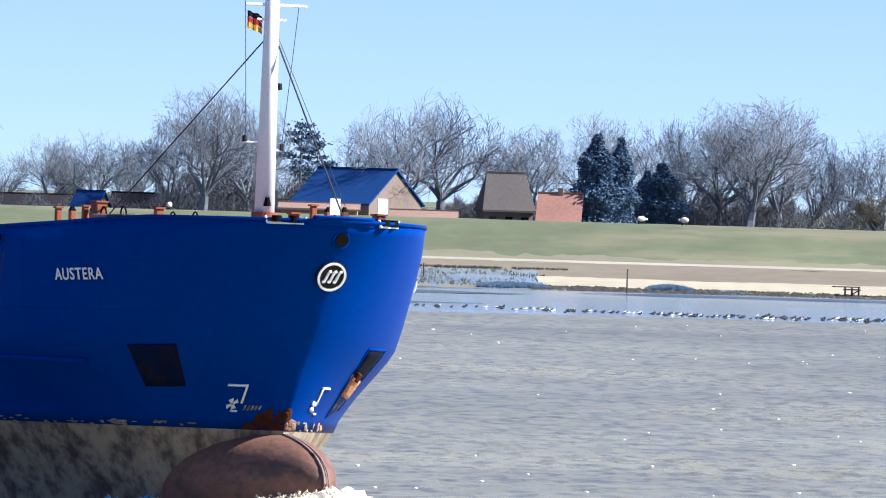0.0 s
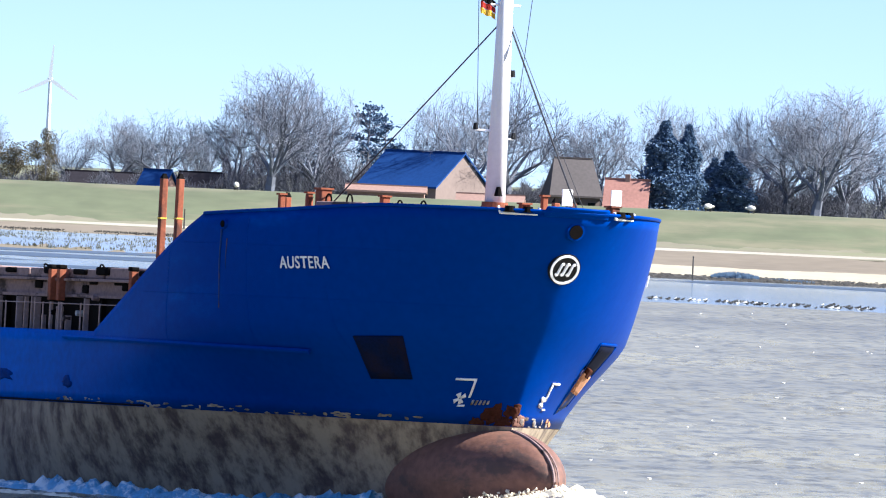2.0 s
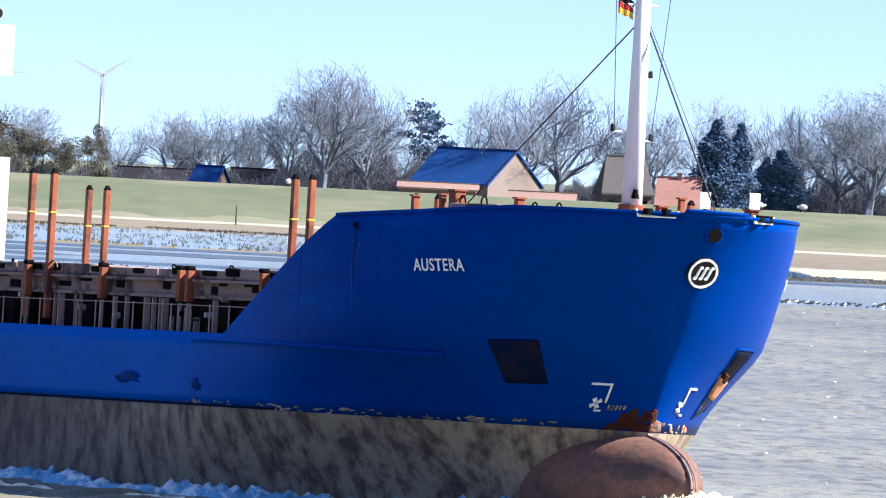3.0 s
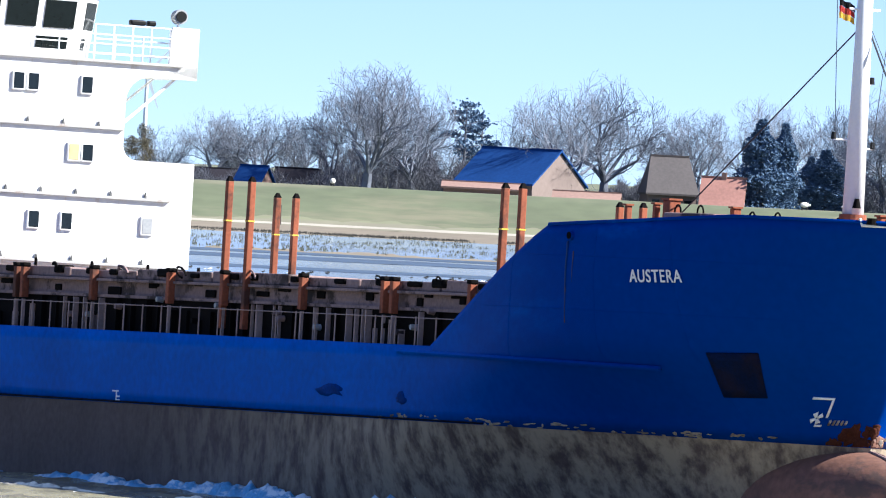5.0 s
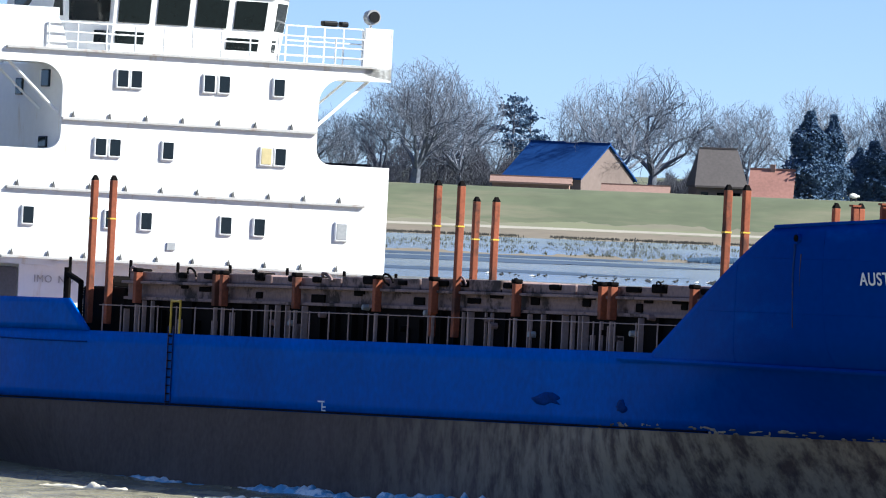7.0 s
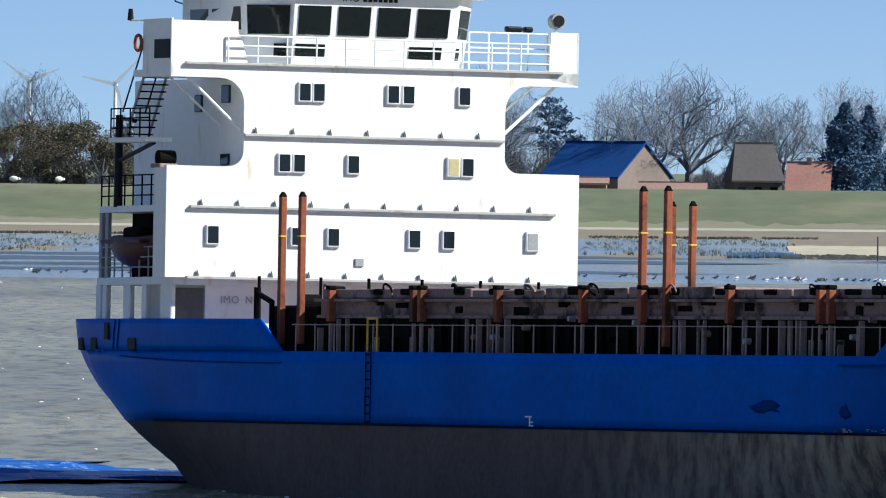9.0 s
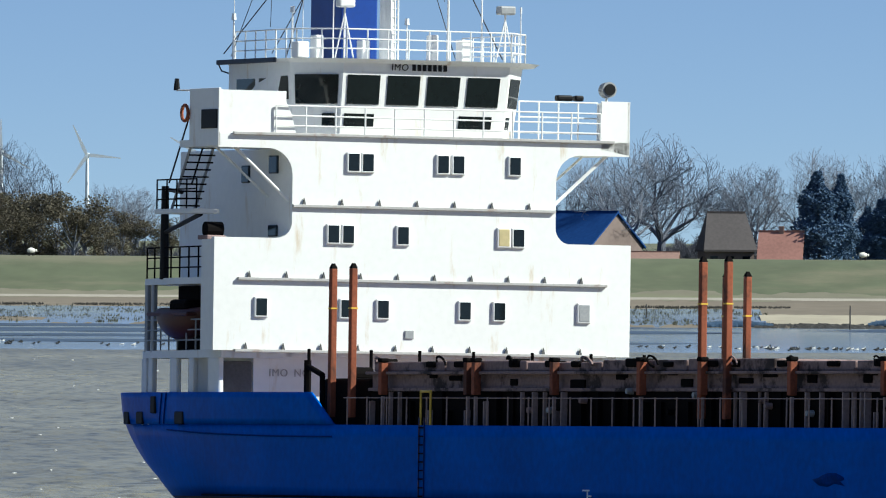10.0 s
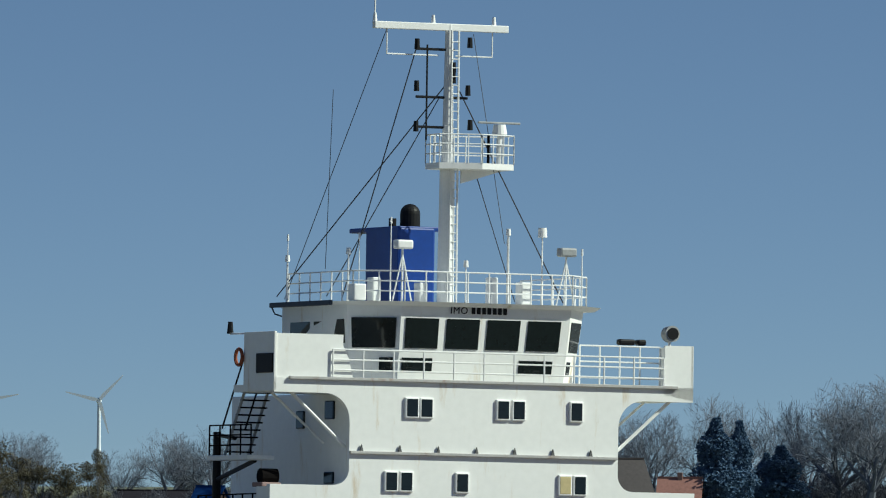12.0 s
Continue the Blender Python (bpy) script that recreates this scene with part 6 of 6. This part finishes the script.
BUSH = [(60, 1650, 0.05, 0, 1.3), (100, 1655, 0.04, 1, 1.2), (117, 1640, 0.1, 1, 0.7), (20, 1650, 0.02, 1, 1.4), (-60, 1650, 0.03, 0, 1.2), (-106, 1640, 0.16, 0, 1.4), (-165, 1640, 0.14, 1, 1.4),
        (-215, 1645, 0.1, 0, 1.4), (-270, 1640, 0.12, 1, 1.4), (1700, 1650, 0.02, 0, 1.5), (1760, 1650, 0.03, 1, 1.4),
        (-135, 1660, 0.15, 1, 1.6), (-190, 1665, 0.17, 0, 1.5), (-240, 1660, 0.15, 1, 1.6), (-85, 1665, 0.1, 0, 1.5), (-20, 1668, 0.06, 1, 1.5)]
used = set()
for mark, dist, top, v, wide in BUSH:
    hgt = height_for(top, dist)
    if v not in used:
        used.add(v)
        set_down(bushes[v], px(mark), dist, hgt, 9.3, rng.uniform(0, 360), 5.2, wide)
    else:
        plant(bushes[v], px(mark), dist, hgt, 9.3, rng.uniform(0, 360), 5.2, wide)


def undergrowth():
    rng = random.Random(9)
    verts, faces = [], []
    spans = [(-320, 160, 2.2), (200, 460, 2.6), (430, 640, 5.6), (620, 700, 4.4), (960, 1030, 3.8), (1080, 1160, 3.2), (1290, 1720, 4.8), (1330, 1560, 6.0), (850, 960, 2.4)]
    def place():
        a, b, h = rng.choice(spans)
        x, y = at(px(rng.uniform(a, b)), rng.uniform(1645, 1690))
        return Vector((x, y, 5.2 + h * rng.random() ** 1.15 * (0.6 + 0.5 * math.sin(x * 0.7) ** 2)))
    for _ in range(80000):
        c = place()
        d = Vector((rng.gauss(0, 0.35), rng.gauss(0, 0.35), rng.uniform(0.3, 1.0)))
        tube(verts, faces, c, c + d, 0.04, 0.015, 3)
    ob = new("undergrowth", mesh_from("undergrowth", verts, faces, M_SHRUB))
    tagged(ob, "tangle of bare brown shrubs behind the dike", "shrubs", kind="stuff")


undergrowth()


def farm_house(name, mark, dist, width, depth, wall, ridge, roof_mt, wall_mt, turn, label, ground=5.3, hip=0.0, chimney=False):
    """A gabled house along its own x; turn in degrees."""
    x, y = at(px(mark), dist)
    h = new(name)
    h.matrix_basis = pose(x, y, ground, 0, 0, turn)
    tagged(h, label, "house")
    w2, d2 = width / 2, depth / 2
    bm = bmesh.new()
    pts = [(-w2, -d2), (w2, -d2), (w2, d2), (-w2, d2)]
    add_prism(bm, pts, -1.5, wall)
    part("wall", bm, wall_mt, h)
    for s in (-1, 1):
        if hip == 0:
            part("gable", slab([(s * w2, -d2, wall), (s * w2, d2, wall), (s * w2, 0, ridge)], 0.3, (-s, 0, 0)), wall_mt, h)
        part("roof_slope", slab([(-w2 - 0.3, s * (d2 + 0.4), wall - 0.25), (w2 + 0.3, s * (d2 + 0.4), wall - 0.25), (w2 + 0.3 - hip, 0, ridge + 0.1), (-w2 - 0.3 + hip, 0, ridge + 0.1)], 0.22, (0, 0, 1)), roof_mt, h)
        if hip:
            part("roof_slope", slab([(s * (w2 + 0.3), -d2 - 0.4, wall - 0.25), (s * (w2 + 0.3), d2 + 0.4, wall - 0.25), (s * (w2 + 0.3 - hip), 0, ridge + 0.1)], 0.22, (0, 0, 1)), roof_mt, h)
        part("ridge_cap", box((-w2 - 0.3 + hip, -0.15, ridge + 0.25), (w2 + 0.3 - hip, 0.15, ridge + 0.42)), roof_mt, h) if s > 0 else None
    if chimney:
        part("chimney", box((-0.3, -0.3, ridge - 0.4), (0.3, 0.3, ridge + 0.9), 0.03), M_BRICK, h)
    for k in range(3 if wall > 2 else 0):
        xx = -w2 + width * (k + 0.5) / 3
        wn = part("window", box((xx - 0.45, -d2 - 0.05, 0.9), (xx + 0.45, -d2 + 0.05, 2.0)), M_GLASS, h)
        part("sill", box((xx - 0.5, -d2 - 0.1, 0.82), (xx + 0.5, -d2 + 0.02, 0.9)), M_WOOL, wn)
    return h


farm_house("barn", 787, 1638, 10.8, 11.0, 3.1, 6.9, M_ROOFB, M_PALEBRICK, -35, "farm barn with dark blue slate roof and brick gable")
farm_house("farm_wing", 720, 1618, 9.0, 3.0, 1.5, 1.8, M_BRICK, M_BRICK, -3, "low red brick outbuilding beside the barn", ground=6.2)
farm_house("farmhouse", 1048, 1640, 5.8, 6.0, 2.8, 6.9, M_ROOFG, M_PALEBRICK, 8, "old farmhouse with a hipped brown roof", hip=0.9)
farm_house("red_house", 1146, 1628, 4.8, 4.8, 1.7, 4.7, M_ROOFR, M_BRICK, -6, "cottage with a red tiled roof and chimney", chimney=True)
farm_house("small_barn", 316, 1640, 3.2, 3.6, 1.6, 3.3, M_ROOFB, M_BRICK, -25, "small shed with a dark blue roof")
farm_house("long_barn", 222, 1660, 9.0, 4.0, 1.4, 2.7, M_OLDROOF, M_OLDROOF, 2, "long low barn with a dark roof")
farm_house("cottage", 393, 1655, 5.0, 4.0, 1.6, 3.2, M_OLDROOF, M_BRICK, -10, "cottage with a dark tiled roof among trees")
farm_house("brick_shed", 905, 1622, 7.5, 3.0, 1.1, 1.6, M_BRICK, M_BRICK, -4, "low brick shed with a pale roof edge", ground=5.9)


def sheep(mark, dist, z, turn):
    x, y = at(px(mark), dist)
    s = new("sheep")
    s.matrix_basis = pose(x, y, z, 0, 0, turn)
    tagged(s, "white sheep grazing on the dike", "sheep", "sheep on the dike")
    bm = bmesh.new()
    bmesh.ops.create_uvsphere(bm, u_segments=12, v_segments=8, radius=0.36, matrix=Matrix.Translation((0, 0, 0.62)) @ Matrix.Diagonal((1.5, 0.9, 0.9, 1)))
    part("body", bm, M_WOOL, s)
    bm = bmesh.new()
    bmesh.ops.create_uvsphere(bm, u_segments=8, v_segments=6, radius=0.16, matrix=Matrix.Translation((0.62, 0, 0.6)))
    part("head", bm, M_WOOL, s)
    for a in (-0.3, 0.3):
        for b in (-0.15, 0.15):
            part("leg", rod((a, b, 0), (a, b, 0.4), 0.05, sides=6), M_BIRD, s)


for k, (mark, turn) in enumerate(((1366, 160), (1290, 20), (455, 80), (-180, 30), (-260, 0))):
    sheep(mark, 1602, 7.0, turn)


def mud_banks():
    rng = random.Random(31)
    for x0, x1, y, w in ((-90, 38, 1440, 24), (-90, 30, 1312, 6), (-90, 34, 1498, 6), (-80, -18, 1368, 4), (44, 110, 1472, 5)):
        verts, faces = [], []
        n = 70
        for i in range(n + 1):
            x = x0 + (x1 - x0) * i / n
            e = min(1, i / 8, (n - i) / 8)
            hw = w * e * (0.7 + 0.6 * noise.noise(Vector((x * 0.12, y, 0))) + 0.25 * noise.noise(Vector((x * 0.8, y, 2))))
            yc = y + 6 * noise.noise(Vector((x * 0.05, y, 5)))
            for f, z in ((-1, -0.06), (-0.5, 0.1), (0.3, 0.16), (1, -0.06)):
                verts.append((x, yc + f * hw, z * max(0.2, e) + RIVER + 0.12 + 0.04 * noise.noise(Vector((x * 1.5, f, y)))))
        for i in range(n):
            for k in range(3):
                a = i * 4 + k
                faces.append((a, a + 4, a + 5, a + 1))
        ob = new("mud_bank", mesh_from("mud_bank", verts, faces, M_MUD, True))
        tagged(ob, "low dark wet mud bank in the shallows", "mud bank", "mud banks")


M_MUD = mat("wet_mud", (0.06, 0.08, 0.105), 0.35, var=0.35, scale=0.3)
mud_banks()


def bird_flock(name, count, seed, material, label):
    rng = random.Random(seed)
    verts, faces = [], []
    for _ in range(count):
        x = rng.uniform(30, 112) if rng.random() < 0.8 else rng.uniform(-60, 30)
        y = 1262 + rng.gauss(0, 8) + 10 * math.sin(x * 0.09) - 0.25 * (x - 60)
        s = rng.uniform(0.07, 0.17)
        c = Vector((x, y, RIVER + 0.1))
        b = len(verts)
        for d in ((1.6, 0, 0.3), (-1.8, 0, 0.2), (0, 0.7, 0.2), (0, -0.7, 0.2), (0.2, 0, 0.9), (0, 0, -0.6), (1.2, 0, 1.6)):
            verts.append(c + Vector(d) * s)
        for f in ((0, 2, 4), (2, 1, 4), (1, 3, 4), (3, 0, 4), (2, 0, 5), (1, 2, 5), (3, 1, 5), (0, 3, 5), (0, 4, 6)):
            faces.append(tuple(b + k for k in f))
    ob = new(name, mesh_from(name, verts, faces, material))
    tagged(ob, label, "birds", kind="stuff")


bird_flock("water_birds", 420, 17, M_BIRD, "long line of dark birds resting on the shallow water")
bird_flock("gulls", 120, 18, M_WOOL, "white gulls scattered among the dark water birds")


def marker_post(mark, dist, h, z):
    x, y = at(px(mark), dist)
    p = new("marker_post")
    p.matrix_basis = pose(x, y, z)
    tagged(p, "thin dark wooden marker post near the shore", "post", "marker posts")
    part("stake", rod((0, 0, -0.5), (0, 0, h), 0.1, 0.07, 8), M_STONE, p)
    part("cap", rod((0, 0, h), (0, 0, h + 0.08), 0.1, 0.05, 8), M_STONE, p)


marker_post(1268, 1500, 2.6, RIVER)
marker_post(908, 1535, 1.3, 0.8)
marker_post(366, 1572, 2.2, 2.4)


def wind_turbine(mark, dist, hub_deg, blade, spin):
    x, y = at(px(mark), dist)
    hub = 11.4 + math.tan(radians(hub_deg)) * dist
    t = new("wind_turbine")
    t.matrix_basis = pose(x, y, 0)
    tagged(t, "distant white three-bladed wind turbine", "wind turbine", "wind turbines on the horizon")
    part("tower", rod((0, 0, 0), (0, 0, hub), 0.9, 0.5, 14), M_TURBINE, t)
    part("nacelle", box((-0.8, -1.8, hub - 0.8), (0.8, 1.8, hub + 0.8), 0.3), M_TURBINE, t)
    rotor = new("rotor")
    rotor.parent = t
    rotor.location = (0, -2.2, hub)
    for k in range(3):
        a = radians(90 + 120 * k)
        d = Vector((math.cos(a), 0, math.sin(a)))
        s = Vector((-math.sin(a), 0, math.cos(a)))
        bm = slab([d * 0.5 + s * 0.5, d * blade * 0.2 + s * 0.7, d * blade + s * 0.2, d * blade - s * 0.1, d * blade * 0.2 - s * 0.5, d * 0.5 - s * 0.5], 0.25, (0, 1, 0))
        part("blade", bm, M_TURBINE, rotor)
    return rotor, hub, spin


rotors = [wind_turbine(118, 4400, 0.265, 11, 20), wind_turbine(-82, 4500, 0.26, 11, 55), wind_turbine(-234, 4600, 0.27, 11, 80)]


# ---- all that moves ----
def motions():
    turn = -65.107
    def under_way(t, heel=-0.9, pitch=-0.75):
        return pose(-25.539 + 2.6582 * t, 528.568 - 5.7817 * t, 0, heel, pitch, turn)
    walk(ship, [(t, under_way(t)) for t in (0.0, 3.0, 6.0, 9.0, 12.0)])
    for ob in (bow_wave, *wakes):
        walk(ob, [(t, under_way(t, 0, 0)) for t in (0.0, 3.0, 6.0, 9.0, 12.0)])
    for rotor, hub, spin in rotors:
        walk(rotor, [(0.5 * k, pose(0, -2.2, hub, 0, spin + 26.0 * k, 0)) for k in range(25)])


motions()
